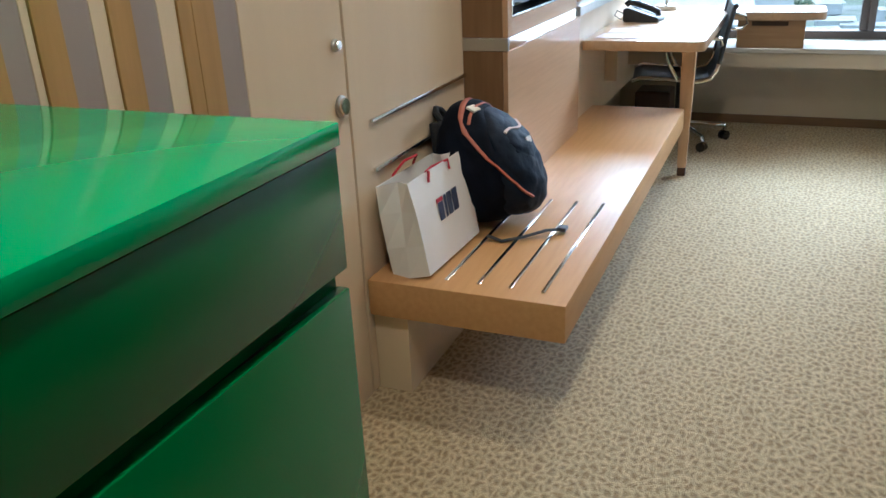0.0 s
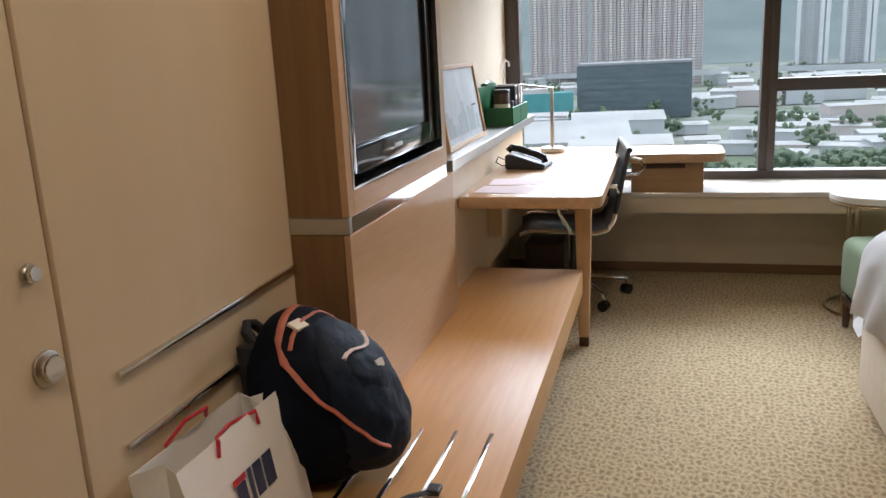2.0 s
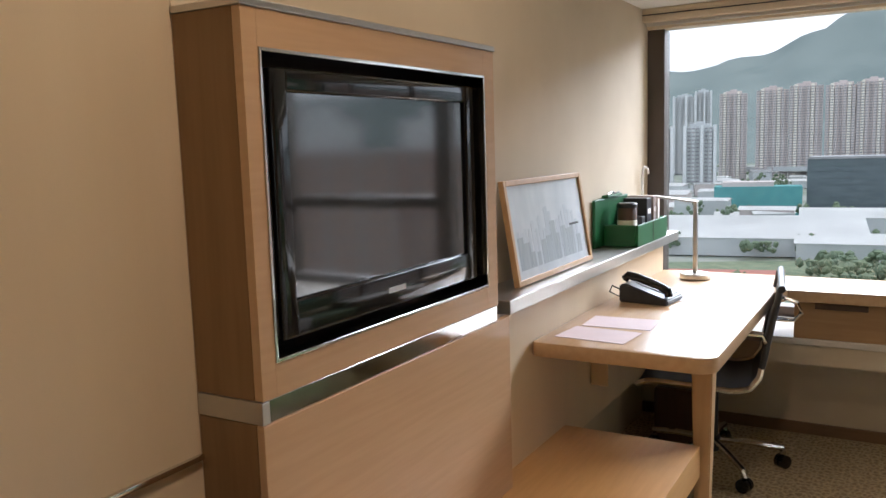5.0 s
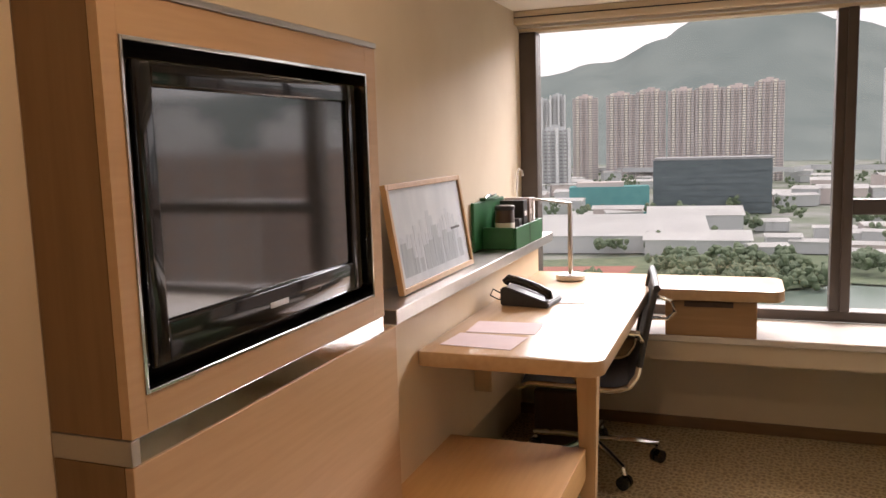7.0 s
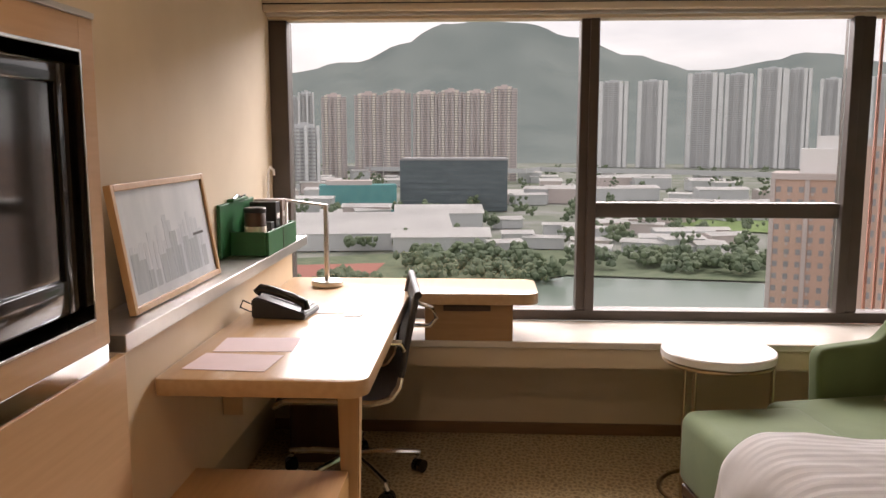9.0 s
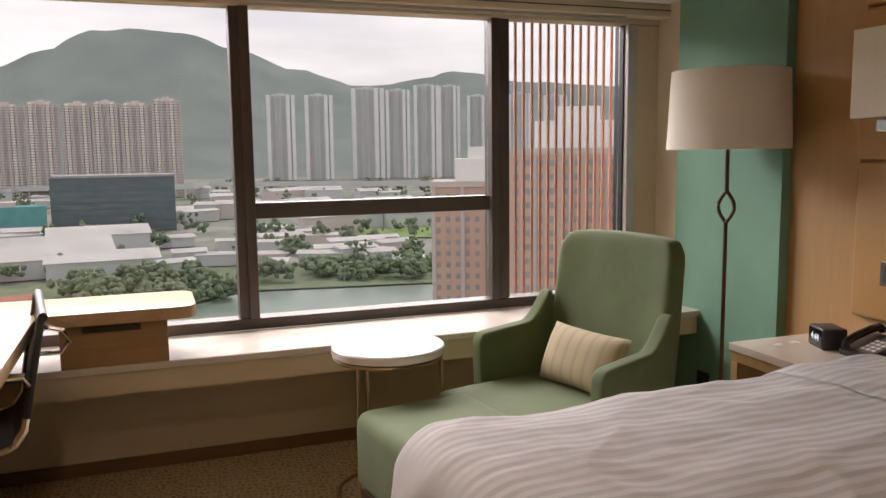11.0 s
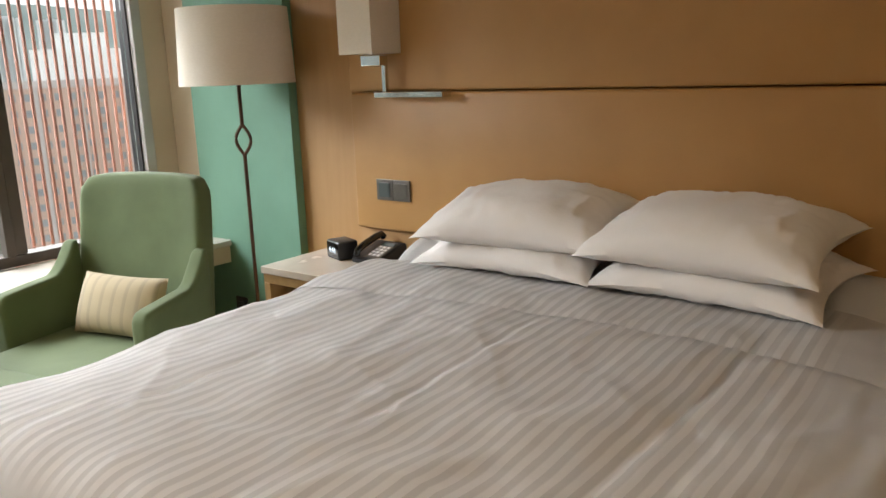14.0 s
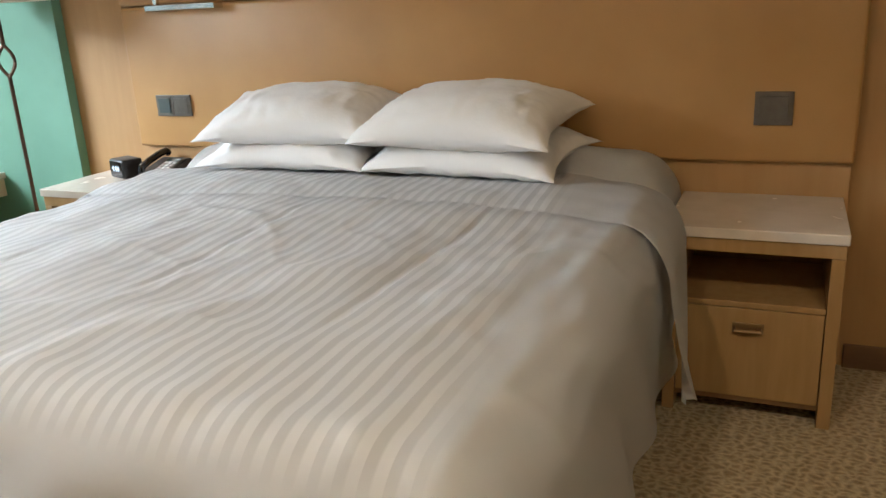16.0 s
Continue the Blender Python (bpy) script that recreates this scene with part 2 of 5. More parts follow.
M_PACK = mat("navy_ripstop_nylon", (0.003, 0.004, 0.008), 0.75, color2=(0.006, 0.009, 0.018), scale=7, bump=0.6, bump_scale=14, spec=0.1)
M_PACKB = mat("blue_nylon_pocket", (0.009, 0.017, 0.036), 0.65, color2=(0.004, 0.008, 0.018), scale=9, bump=0.5, bump_scale=22, spec=0.2)
M_STRAP = mat("black_webbing", (0.012, 0.012, 0.014), 0.7, color2=(0.02, 0.02, 0.022), scale=120)
M_ORANGE = mat("salmon_zip_tape", (0.42, 0.13, 0.075), 0.6, color2=(0.36, 0.10, 0.06), scale=60)
M_MESH = mat("black_chair_mesh", (0.02, 0.021, 0.023), 0.45, color2=(0.032, 0.033, 0.036), scale=140, bump=0.3, bump_scale=300)
M_GREYSW = mat("grey_switch_plate", (0.16, 0.145, 0.125), 0.35, 0.5, color2=(0.14, 0.125, 0.11), scale=40)
M_LCD = mat("grey_display", (0.10, 0.12, 0.12), 0.15)
M_PIC = mat("misty_city_print", (0.60, 0.65, 0.68), 0.6, color2=(0.50, 0.56, 0.60), scale=5, stretch=(1, 2.0, 0.8), detail=7, coat=0.5)
M_PICFAR = mat("hazy_blue_print_ink", (0.46, 0.52, 0.56), 0.6, color2=(0.40, 0.46, 0.50), scale=9, stretch=(1, 4.0, 0.6))
M_PICNEAR = mat("grey_print_ink", (0.36, 0.41, 0.44), 0.6, color2=(0.30, 0.35, 0.38), scale=12, stretch=(1, 5.0, 0.6))
M_SKIRT = mat("brown_wood_skirting", (0.20, 0.115, 0.055), 0.5, color2=(0.17, 0.095, 0.045), scale=5, stretch=(1, 1, 8))
M_GREYST = mat("grey_lacquer_stripe", (0.33, 0.27, 0.24), 0.45, color2=(0.31, 0.25, 0.225), scale=3, stretch=(4, 4, 0.5))
M_BRNST = mat("brown_wood_stripe", (0.44, 0.26, 0.085), 0.4, color2=(0.38, 0.22, 0.065), scale=5, stretch=(7, 7, 0.6))
M_CLOCK = glow("clock_digits", (0.75, 0.9, 1.0), 0.9)


# ---- mesh helpers ----
def part(name, bm, material, parent=None, label="", smooth=False):
    me = bpy.data.meshes.new(name)
    bmesh.ops.recalc_face_normals(bm, faces=bm.faces)
    bm.to_mesh(me)
    bm.free()
    me.materials.append(material)
    if smooth:
        me.shade_smooth()
        me.set_sharp_from_angle(angle=radians(40))
    ob = new(name, me)
    if parent is not None:
        ob.parent = parent
        if parent.type == "EMPTY":
            ob.matrix_parent_inverse = Matrix.Translation(-parent.location)
    if label:
        tagged(ob, label)
    return ob


def thing(name, base, label, category, group=""):
    ob = new(name)
    ob.location = base
    ob.empty_display_size = 0.1
    return tagged(ob, label, category, group)


def join(bm, other, m=None):
    """Adds the geometry of other to bm."""
    if m is not None:
        bmesh.ops.transform(other, matrix=m, verts=other.verts)
    vs = [bm.verts.new(v.co) for v in other.verts]
    other.verts.index_update()
    for f in other.faces:
        bm.faces.new([vs[v.index] for v in f.verts])
    other.free()
    return bm


def box(x0, x1, y0, y1, z0, z1, bevel=0.0, seg=2, m=None, bm=None):
    b = bmesh.new()
    bmesh.ops.create_cube(b, size=1, matrix=Matrix.Translation(((x0 + x1) / 2, (y0 + y1) / 2, (z0 + z1) / 2)) @ Matrix.Diagonal((abs(x1 - x0), abs(y1 - y0), abs(z1 - z0), 1)))
    if bevel:
        bmesh.ops.bevel(b, geom=b.edges[:], offset=bevel, segments=seg, profile=0.5, affect="EDGES")
    if m is not None:
        bmesh.ops.transform(b, matrix=m, verts=b.verts)
    return join(bm, b) if bm is not None else b


def rod(a, b, r, r2=None, n=12, bm=None, m=None):
    """A round bar from a to b."""
    a, b = Vector(a), Vector(b)
    o = bmesh.new()
    d = b - a
    bmesh.ops.create_cone(o, cap_ends=True, segments=n, radius1=r, radius2=r if r2 is None else r2, depth=d.length,
                          matrix=Matrix.Translation((a + b) / 2) @ d.to_track_quat("Z", "Y").to_matrix().to_4x4())
    if m is not None:
        bmesh.ops.transform(o, matrix=m, verts=o.verts)
    return join(bm, o) if bm is not None else o


def tube(pts, r, n=8, closed=False, bm=None, m=None, flat=1.0):
    """A bent bar through pts; flat squeezes it along its second axis."""
    o = bmesh.new()
    pts = [Vector(p) for p in pts]
    rings, cnt = [], len(pts)
    ref = Vector((0, 0, 1))
    for i, p in enumerate(pts):
        d = (pts[(i + 1) % cnt] - pts[i - 1]) if closed else (pts[min(i + 1, cnt - 1)] - pts[max(i - 1, 0)])
        d.normalize()
        s = d.cross(ref)
        if s.length < 1e-3:
            s = d.cross(Vector((1, 0, 0)))
        s.normalize()
        u = s.cross(d)
        rings.append([o.verts.new(p + r * (math.cos(a) * s + flat * math.sin(a) * u)) for a in (2 * math.pi * j / n for j in range(n))])
    for i in range(cnt if closed else cnt - 1):
        A, B = rings[i], rings[(i + 1) % cnt]
        for j in range(n):
            o.faces.new((A[j], A[(j + 1) % n], B[(j + 1) % n], B[j]))
    if not closed:
        o.faces.new(rings[0])
        o.faces.new(rings[-1][::-1])
    if m is not None:
        bmesh.ops.transform(o, matrix=m, verts=o.verts)
    return join(bm, o) if bm is not None else o


def lathe(profile, n=32, m=None, close=True):
    """A body turned about z from (radius, height) pairs."""
    o = bmesh.new()
    rings = [[o.verts.new((r * math.cos(2 * math.pi * j / n), r * math.sin(2 * math.pi * j / n), z)) for j in range(n)] for r, z in profile]
    for A, B in zip(rings, rings[1:]):
        for j in range(n):
            o.faces.new((A[j], A[(j + 1) % n], B[(j + 1) % n], B[j]))
    if close:
        o.faces.new(rings[0][::-1])
        o.faces.new(rings[-1])
    if m is not None:
        bmesh.ops.transform(o, matrix=m, verts=o.verts)
    return o


def slab(outline, z0, z1, bevel=0.0, m=None):
    """A flat plate with the given outline."""
    o = bmesh.new()
    f = o.faces.new([o.verts.new((x, y, z0)) for x, y in outline])
    ex = bmesh.ops.extrude_face_region(o, geom=[f])
    bmesh.ops.translate(o, vec=(0, 0, z1 - z0), verts=[v for v in ex["geom"] if isinstance(v, bmesh.types.BMVert)])
    if bevel:
        es = [e for e in o.edges if abs(e.verts[0].co.z - e.verts[1].co.z) < 1e-6]
        bmesh.ops.bevel(o, geom=es, offset=bevel, segments=2, profile=0.5, affect="EDGES")
    if m is not None:
        bmesh.ops.transform(o, matrix=m, verts=o.verts)
    return o


def arc(cx, cy, r, a0, a1, n=7):
    return [(cx + r * math.cos(radians(a0 + (a1 - a0) * i / (n - 1))), cy + r * math.sin(radians(a0 + (a1 - a0) * i / (n - 1)))) for i in range(n)]


def sheet(fn, nu, nv, thick=0.0, uv=None):
    """A surface from fn(u, v) in 0..1, with depth downwards along its normals, and a UV map in metres from uv(u, v)."""
    o = bmesh.new()
    g = [[o.verts.new(fn(i / nu, j / nv)) for j in range(nv + 1)] for i in range(nu + 1)]
    lay = o.loops.layers.uv.new("UVMap")
    for i in range(nu):
        for j in range(nv):
            f = o.faces.new((g[i][j], g[i + 1][j], g[i + 1][j + 1], g[i][j + 1]))
            if uv:
                for lp, (a, b) in zip(f.loops, ((i, j), (i + 1, j), (i + 1, j + 1), (i, j + 1))):
                    lp[lay].uv = uv(a / nu, b / nv)
    if thick:
        bmesh.ops.solidify(o, geom=o.faces[:], thickness=thick)
    return o


def setting(name, bm, material, label, category, smooth=False):
    return tagged(part(name, bm, material, smooth=smooth), label, category, kind="structure")


# ---- the room's shell ----
XW, XE, YS, YN, ZC = -0.67, 2.92, 0.2, 8.44, 2.5
setting("floor", box(-1.0, 3.2, 0.0, 8.60, -0.10, 0.0), M_CARPET, "tan hotel carpet woven with a cream squiggle net", "floor")
setting("ceiling", box(-1.0, 3.2, 0.0, 7.90, ZC, ZC + 0.1), M_CEIL, "plain white painted ceiling", "ceiling")
setting("ceiling_soffit", box(XW, XE, 7.90, 8.60, 2.02, 2.6), M_CEIL, "white dropped soffit above the window", "ceiling")
setting("wall_west", box(-0.80, XW, 5.388, 8.60, 0, 2.6), M_WALL, "cream wall covering behind the desk", "wall")
setting("wall_south", box(-1.0, 3.2, 0.08, 0.2, 0, 2.6), M_WALL, "plain cream wall behind the entrance", "wall")
setting("wall_east", box(XE, 3.05, 0.2, 8.60, 0, 2.6), M_TANW, "tan panelled wall behind the bed", "wall")
setting("wall_east_return", box(XE - 0.02, XE - 0.002, 8.188, 8.40, 0.0, 2.02, 0.002), M_WALL, "cream wall strip beside the window", "wall")
setting("wall_west_panelling", box(-0.80, XW - 0.0205, 0.2, 5.386, 0, 2.6), M_DIMOAK, "dark backing behind the wall panels", "wall")
# under the window
setting("wall_north", box(XW, XE, 8.33, 8.60, 0, 0.42), M_WALL, "cream wall below the window ledge", "wall")
setting("wall_north_upper", box(XW, XE, 8.38, 8.60, 1.985, 2.02), M_WALL, "narrow wall strip above the window", "wall")
setting("window_sill", box(XW + 0.001, XE - 0.003, 7.98, 8.40, 0.505, 0.535, 0.006), M_SILL, "polished cream marble window ledge", "window sill")
setting("sill_apron", box(XW + 0.001, XE - 0.003, 7.995, 8.34, 0.42, 0.503), M_WALL, "cream apron under the window ledge", "wall")
setting("baseboard_north", box(XW, XE, 8.315, 8.33, 0, 0.055, 0.003), M_SKIRT, "brown wooden skirting under the window", "baseboard")
setting("baseboard_east", box(XE - 0.018, XE, 0.2, 4.3, 0, 0.08, 0.003), M_SKIRT, "brown wooden skirting", "baseboard")


def window():
    w = thing("window_1", (1.05, 8.44, 0.535), "wide bronze-framed window with a fixed pane and a grid", "window")
    w["kind"] = "structure"
    y0, y1 = 8.40, 8.50
    zb, zt, xl, xr = 0.535, 1.93, -0.62, 2.71
    m1, m2 = (0.765, 0.835), (1.975, 2.065)
    part("bottom_rail", box(XW, XE, y0, y1, zb, zb + 0.05, 0.004), M_FRAME, w)
    part("top_rail", box(XW, XE, y0 - 0.01, y1, zt, zt + 0.055, 0.004), M_WALL, w, "cream painted head rail")
    part("left_stile", box(XW, xl + 0.035, y0, y1, zb + 0.052, zt - 0.002, 0.004), M_FRAME, w)
    part("gasket", box(xr - 0.003, xr + 0.004, y0 + 0.02, y1, zb + 0.052, zt - 0.002, 0.002), M_BLACKM, w, "black rubber gasket")
    part("right_stile", box(xr + 0.005, xr + 0.058, y0 - 0.012, y1, zb + 0.052, zt - 0.002, 0.004), M_ALU, w, "pale grey aluminium side frame")
    part("side_reveal", box(xr + 0.059, xr + 0.20, y0 + 0.005, y1, zb + 0.052, zt - 0.002, 0.004), M_WALL, w, "cream painted side frame")
    for a, b in (m1, m2):
        part("mullion", box(a, b, y0, y1, zb + 0.052, zt - 0.002, 0.005), M_FRAME, w)
    part("mullion_fin", box(m1[1] - 0.03, m1[1] + 0.012, y0 - 0.02, y0 - 0.001, zb + 0.052, zt - 0.002, 0.004), M_FRAME, w)
    part("mullion_fin", box(m2[0] - 0.012, m2[0] + 0.03, y0 - 0.02, y0 - 0.001, zb + 0.052, zt - 0.002, 0.004), M_FRAME, w)
    part("transom", box(m1[1] + 0.013, m2[0] - 0.013, y0 + 0.005, y1 - 0.02, 1.025, 1.095, 0.005), M_FRAME, w)
    for a, b, z0, z1 in ((xl + 0.037, m1[0] - 0.002, zb + 0.052, zt - 0.002), (m1[1] + 0.002, m2[0] - 0.002, zb + 0.052, 1.023),
                         (m1[1] + 0.002, m2[0] - 0.002, 1.097, zt - 0.002), (m2[1] + 0.002, xr - 0.004, zb + 0.052, zt - 0.002)):
        g = part("pane", box(a, b, 8.455, 8.461, z0, z1), M_GLASS, w)
        g.visible_shadow = False


window()


bc = thing("blind_case", (1.05, 8.35, 1.99), "long cream roller blind case above the window", "blind")
part("case", box(XW + 0.002, XE - 0.004, 8.30, 8.388, 1.955, 2.019, 0.006), M_WALL, bc)
# a thin black strip draws the dark shadow line across the case
part("shadow_strip", box(XW + 0.004, XE - 0.006, 8.296, 8.2995, 1.985, 1.990), M_BLACKM, bc)
part("bottom_bar", box(XW + 0.01, XE - 0.25, 8.33, 8.345, 1.938, 1.9545, 0.003), M_BRUSH, bc)


def louvre():
    t = thing("sun_louvre", (2.4, 8.62, 0.5), "row of upright terracotta fins outside the window", "louvre")
    x = 2.10
    while x < 2.80:
        part("fin", box(x, x + 0.014, 8.62, 8.634, 0.3, 2.4, 0.002, 1), M_FIN, t)
        x += 0.047


M_FIN = mat("terracotta_coated_metal", (0.36, 0.16, 0.12), 0.6, color2=(0.32, 0.14, 0.10), scale=12)
louvre()


# ---- television wall ----
def panel_wall():
    p = thing("wall_panels", (XW, 4.0, 0), "cream lacquered wall panels with dark joints and striped section", "wall panel")
    p["kind"] = "structure"
    x0 = XW
    part("panel", box(x0 - 0.02, x0, 4.57, 5.387, 0, 2.5, 0.002), M_CREAMP, p)
    part("panel", box(x0 - 0.02, x0, 4.14, 4.558, 0, 2.5, 0.002), M_CREAMP, p)
    y = 4.137
    runs = [("g", 0.075), ("b", 0.066), ("b", 0.040), ("c", 0.05), ("g", 0.065), ("b", 0.055), ("c", 0.036), ("g", 0.063), ("b", 0.054), ("c", 0.016), ("g", 0.046),
            ("b", 0.055), ("g", 0.06), ("b", 0.05), ("c", 0.06), ("g", 0.07), ("b", 0.06), ("c", 0.05), ("g", 0.07), ("b", 0.06), ("g", 0.07), ("c", 0.05)]
    for c, w in runs:
        part("stripe", box(x0 - 0.02, x0 + (0.004 if c == "b" else 0.0), y - w + 0.001, y, 0, 2.5, 0.001, 1), {"g": M_GREYST, "b": M_BRNST, "c": M_CREAMP}[c], p,
             {"g": "grey lacquered stripe", "b": "brown wooden stripe", "c": ""}[c])
        y -= w
    part("panel", box(x0 - 0.02, x0, 0.21, y - 0.002, 0, 2.5, 0.002), M_CREAMP, p)


panel_wall()


def knob(y, z, r, label):
    k = thing("door_knob", (XW, y, z), label, "knob")
    part("rose", lathe([(r * 0.8, 0), (r, 0.002), (r, 0.006), (r * 0.85, 0.009)], 24, pose(XW + 0.0005, y, z, 0, 90, 0)), M_BRUSH, k, smooth=True)
    part("grip", lathe([(r * 0.7, 0.009), (r * 0.78, 0.011), (r * 0.78, 0.016), (r * 0.7, 0.018)], 24, pose(XW + 0.0005, y, z, 0, 90, 0)), M_CHROME, k, smooth=True)


knob(4.515, 0.885, 0.029, "round brushed steel turn on the cream panel")
knob(4.510, 1.04, 0.016, "small round steel lock on the cream panel")

for z in (0.812, 0.672):
    r = thing("wall_rail", (XW, 5.02, z), "slim polished steel rail on the cream wall", "rail", "rails above the bench")
    part("bar", box(XW + 0.001, XW + 0.012, 4.665, 5.384, z - 0.006, z + 0.006, 0.003), M_CHROME, r, smooth=True)


def bench():
    b = thing("luggage_bench", (-0.38, 5.8, 0), "long honey oak luggage bench with steel rub strips", "bench")
    part("bench_top", box(-0.668, -0.085, 4.575, 6.995, 0.258, 0.37, 0.004), M_BENCH, b, smooth=True)
    part("end_shadow_board", box(-0.668, -0.56, 4.60, 6.98, 0.0, 0.257), M_CREAMP, b, "cream recessed support panel")
    for x in (-0.447, -0.350, -0.257, -0.163):
        part("rub_strip", box(x - 0.006, x + 0.006, 4.635, 5.40, 0.3702, 0.3745, 0.002), M_CHROME, b, "polished steel strip", smooth=True)


bench()


def tv_cabinet():
    c = thing("tv_cabinet", (-0.58, 5.87, 0.37), "oak television cabinet with a steel band and recess", "cabinet")
    x0, x1, ya, yb, zt = XW + 0.001, -0.503, 5.387, 6.345, 1.64
    fy0, fy1, fz0, fz1 = 5.425, 6.285, 1.003, 1.573
    part("lower_panel", box(x1 - 0.02, x1 - 0.002, ya, 6.42, 0.371, 0.893, 0.002), M_OAK, c, "pale oak lower panel")
    # the cabinet's sides get the darkened oak, so their shade is painted
    part("lower_side", box(x0, x1 - 0.021, ya, ya + 0.02, 0.371, 0.893), M_DIMOAK, c, "shaded brown oak side with shade in its colour")
    part("band_side", box(x0, x1 - 0.001, ya - 0.002, ya + 0.018, 0.895, 0.938, 0.002), M_BRUSH, c, "brushed steel band")
    part("band", box(x1 - 0.02, x1 - 0.004, ya + 0.02, yb, 0.895, 0.938, 0.001), M_CHROME, c, "mirror steel band")
    part("side_panel", box(x0, x1 - 0.021, ya, ya + 0.02, 0.94, zt), M_DIMOAK, c, "brown oak side with shade in its colour")
    part("far_side_panel", box(x0, x1 - 0.021, yb - 0.02, yb, 0.94, zt), M_DIMOAK, c)
    f = box(x1 - 0.02, x1, ya, fy0, 0.94, zt, 0.001)
    box(x1 - 0.02, x1, fy1, yb, 0.94, zt, 0.001, bm=f)
    box(x1 - 0.02, x1, fy0, fy1, 0.94, fz0, 0.001, bm=f)
    box(x1 - 0.02, x1, fy0, fy1, fz1, zt, 0.001, bm=f)
    part("front_frame", f, M_OAK, c)
    part("top", box(x0, x1 + 0.004, ya - 0.004, yb + 0.004, zt + 0.0005, zt + 0.014, 0.002), M_BRUSH, c, "thin steel cap")
    part("recess_back", box(x0, x0 + 0.012, fy0 - 0.02, fy1 + 0.02, 0.96, 1.62), M_RECESS, c, "bronze recess lining")
    for a in ((fy0 - 0.02, fy0 - 0.001, 0.962, 1.618), (fy1 + 0.001, fy1 + 0.02, 0.962, 1.618)):
        part("recess_side", box(x0 + 0.013, x1 - 0.0605, *a), M_RECESS, c)
    t = 0.007
    for a in ((fy0, fy0 + t, fz0, fz1), (fy1 - t, fy1, fz0, fz1), (fy0 + t, fy1 - t, fz0, fz0 + t), (fy0 + t, fy1 - t, fz1 - t, fz1)):
        part("trim", box(x1 - 0.06, x1 + 0.003, *a, 0.001), M_CHROME, c, "bright steel trim")


tv_cabinet()


def television():
    t = thing("television", (-0.56, 5.87, 1.03), "black flat television with rounded gloss bezel, switched off", "television")
    y0, y1, z0, z1 = 5.475, 6.262, 1.03, 1.545
    xb, xf = -0.60, -0.528
    part("back_shell", box(-0.655, xb, y0 + 0.03, y1 - 0.03, z0 + 0.03, z1 - 0.03, 0.01), M_BLACKM, t)
    body = box(xb, xf - 0.008, y0, y1, z0, z1, 0.012, 3)
    part("casing", body, M_BLACK, t, smooth=True)
    w = 0.045
    f = box(xf - 0.0075, xf + 0.006, y0, y0 + w, z0, z1, 0.006, 3)
    box(xf - 0.0075, xf + 0.006, y1 - w, y1, z0, z1, 0.006, 3, bm=f)
    box(xf - 0.0075, xf + 0.006, y0 + w - 0.005, y1 - w + 0.005, z1 - w, z1, 0.006, 3, bm=f)
    box(xf - 0.0075, xf + 0.006, y0 + w - 0.005, y1 - w + 0.005, z0, z0 + 0.075, 0.006, 3, bm=f)
    part("bezel", f, M_BLACK, t, "rounded black gloss bezel", smooth=True)
    part("screen", box(xf - 0.0075, xf - 0.004, y0 + w, y1 - w, z0 + 0.075, z1 - w), M_SCREEN, t, "dark reflective screen")
    part("maker_mark", box(xf + 0.0062, xf + 0.007, 5.83, 5.90, z0 + 0.032, z0 + 0.044), M_BRUSH, t, "small silver mark")


television()

setting("wall_ledge", box(XW + 0.001, -0.565, 6.423, 8.315, 0.30, 0.893, 0.002), M_CREAMP, "cream half-height wall behind the desk", "wall")
setting("ledge_top", box(XW + 0.001, -0.503, 6.423, 8.37, 0.895, 0.938, 0.003), M_BRUSH, "brushed steel ledge above the desk", "ledge")


def picture():
    m = pose(-0.555, 6.94, 0.942, 0, -9, 0)
    p = thing("framed_picture", (-0.555, 6.90, 0.94), "light wood framed misty city print leaning on the wall", "picture")
    w, h, d = 0.335, 0.338, 0.02
    f = box(-d, 0, -w, -w + 0.018, 0, h, 0.002, m=m)
    box(-d, 0, w - 0.018, w, 0, h, 0.002, m=m, bm=f)
    box(-d, 0, -w + 0.018, w - 0.018, 0, 0.018, 0.002, m=m, bm=f)
    box(-d, 0, -w + 0.018, w - 0.018, h - 0.018, h, 0.002, m=m, bm=f)
    part("frame", f, M_OAKV, p)
    pr = part("print", box(-d + 0.002, -0.009, -w + 0.018, w - 0.018, 0.018, h - 0.018, m=m), M_PIC, p, "pale misty city print")
    rp = random.Random(11)
    far, near = bmesh.new(), bmesh.new()
    for o, x, lo, hi, step in ((far, -0.0086, 0.13, 0.20, 0.030), (near, -0.0083, 0.07, 0.15, 0.046)):
        y = -w + 0.05
        while y < w - 0.09:
            b = step * rp.uniform(0.5, 1.0)
            top = rp.uniform(lo, hi) + 0.05 * math.exp(-((y - 0.05) / 0.18) ** 2)
            box(x, x + 0.0002, y, y + b, 0.045, top, m=m, bm=o)
            y += step
    part("far_skyline", far, M_PICFAR, pr, "hazy blue printed towers")
    part("near_skyline", near, M_PICNEAR, pr, "grey printed towers")
    part("caption_mark", box(-0.0080, -0.0078, 0.17, 0.26, 0.150, 0.158, m=m), M_BLACKM, pr)
    edge = box(-0.0078, -0.0074, w - 0.022, w - 0.0185, 0.019, h - 0.019, m=m)
    part("inner_lip", edge, M_DARKW, p, "dark inner edge")


picture()


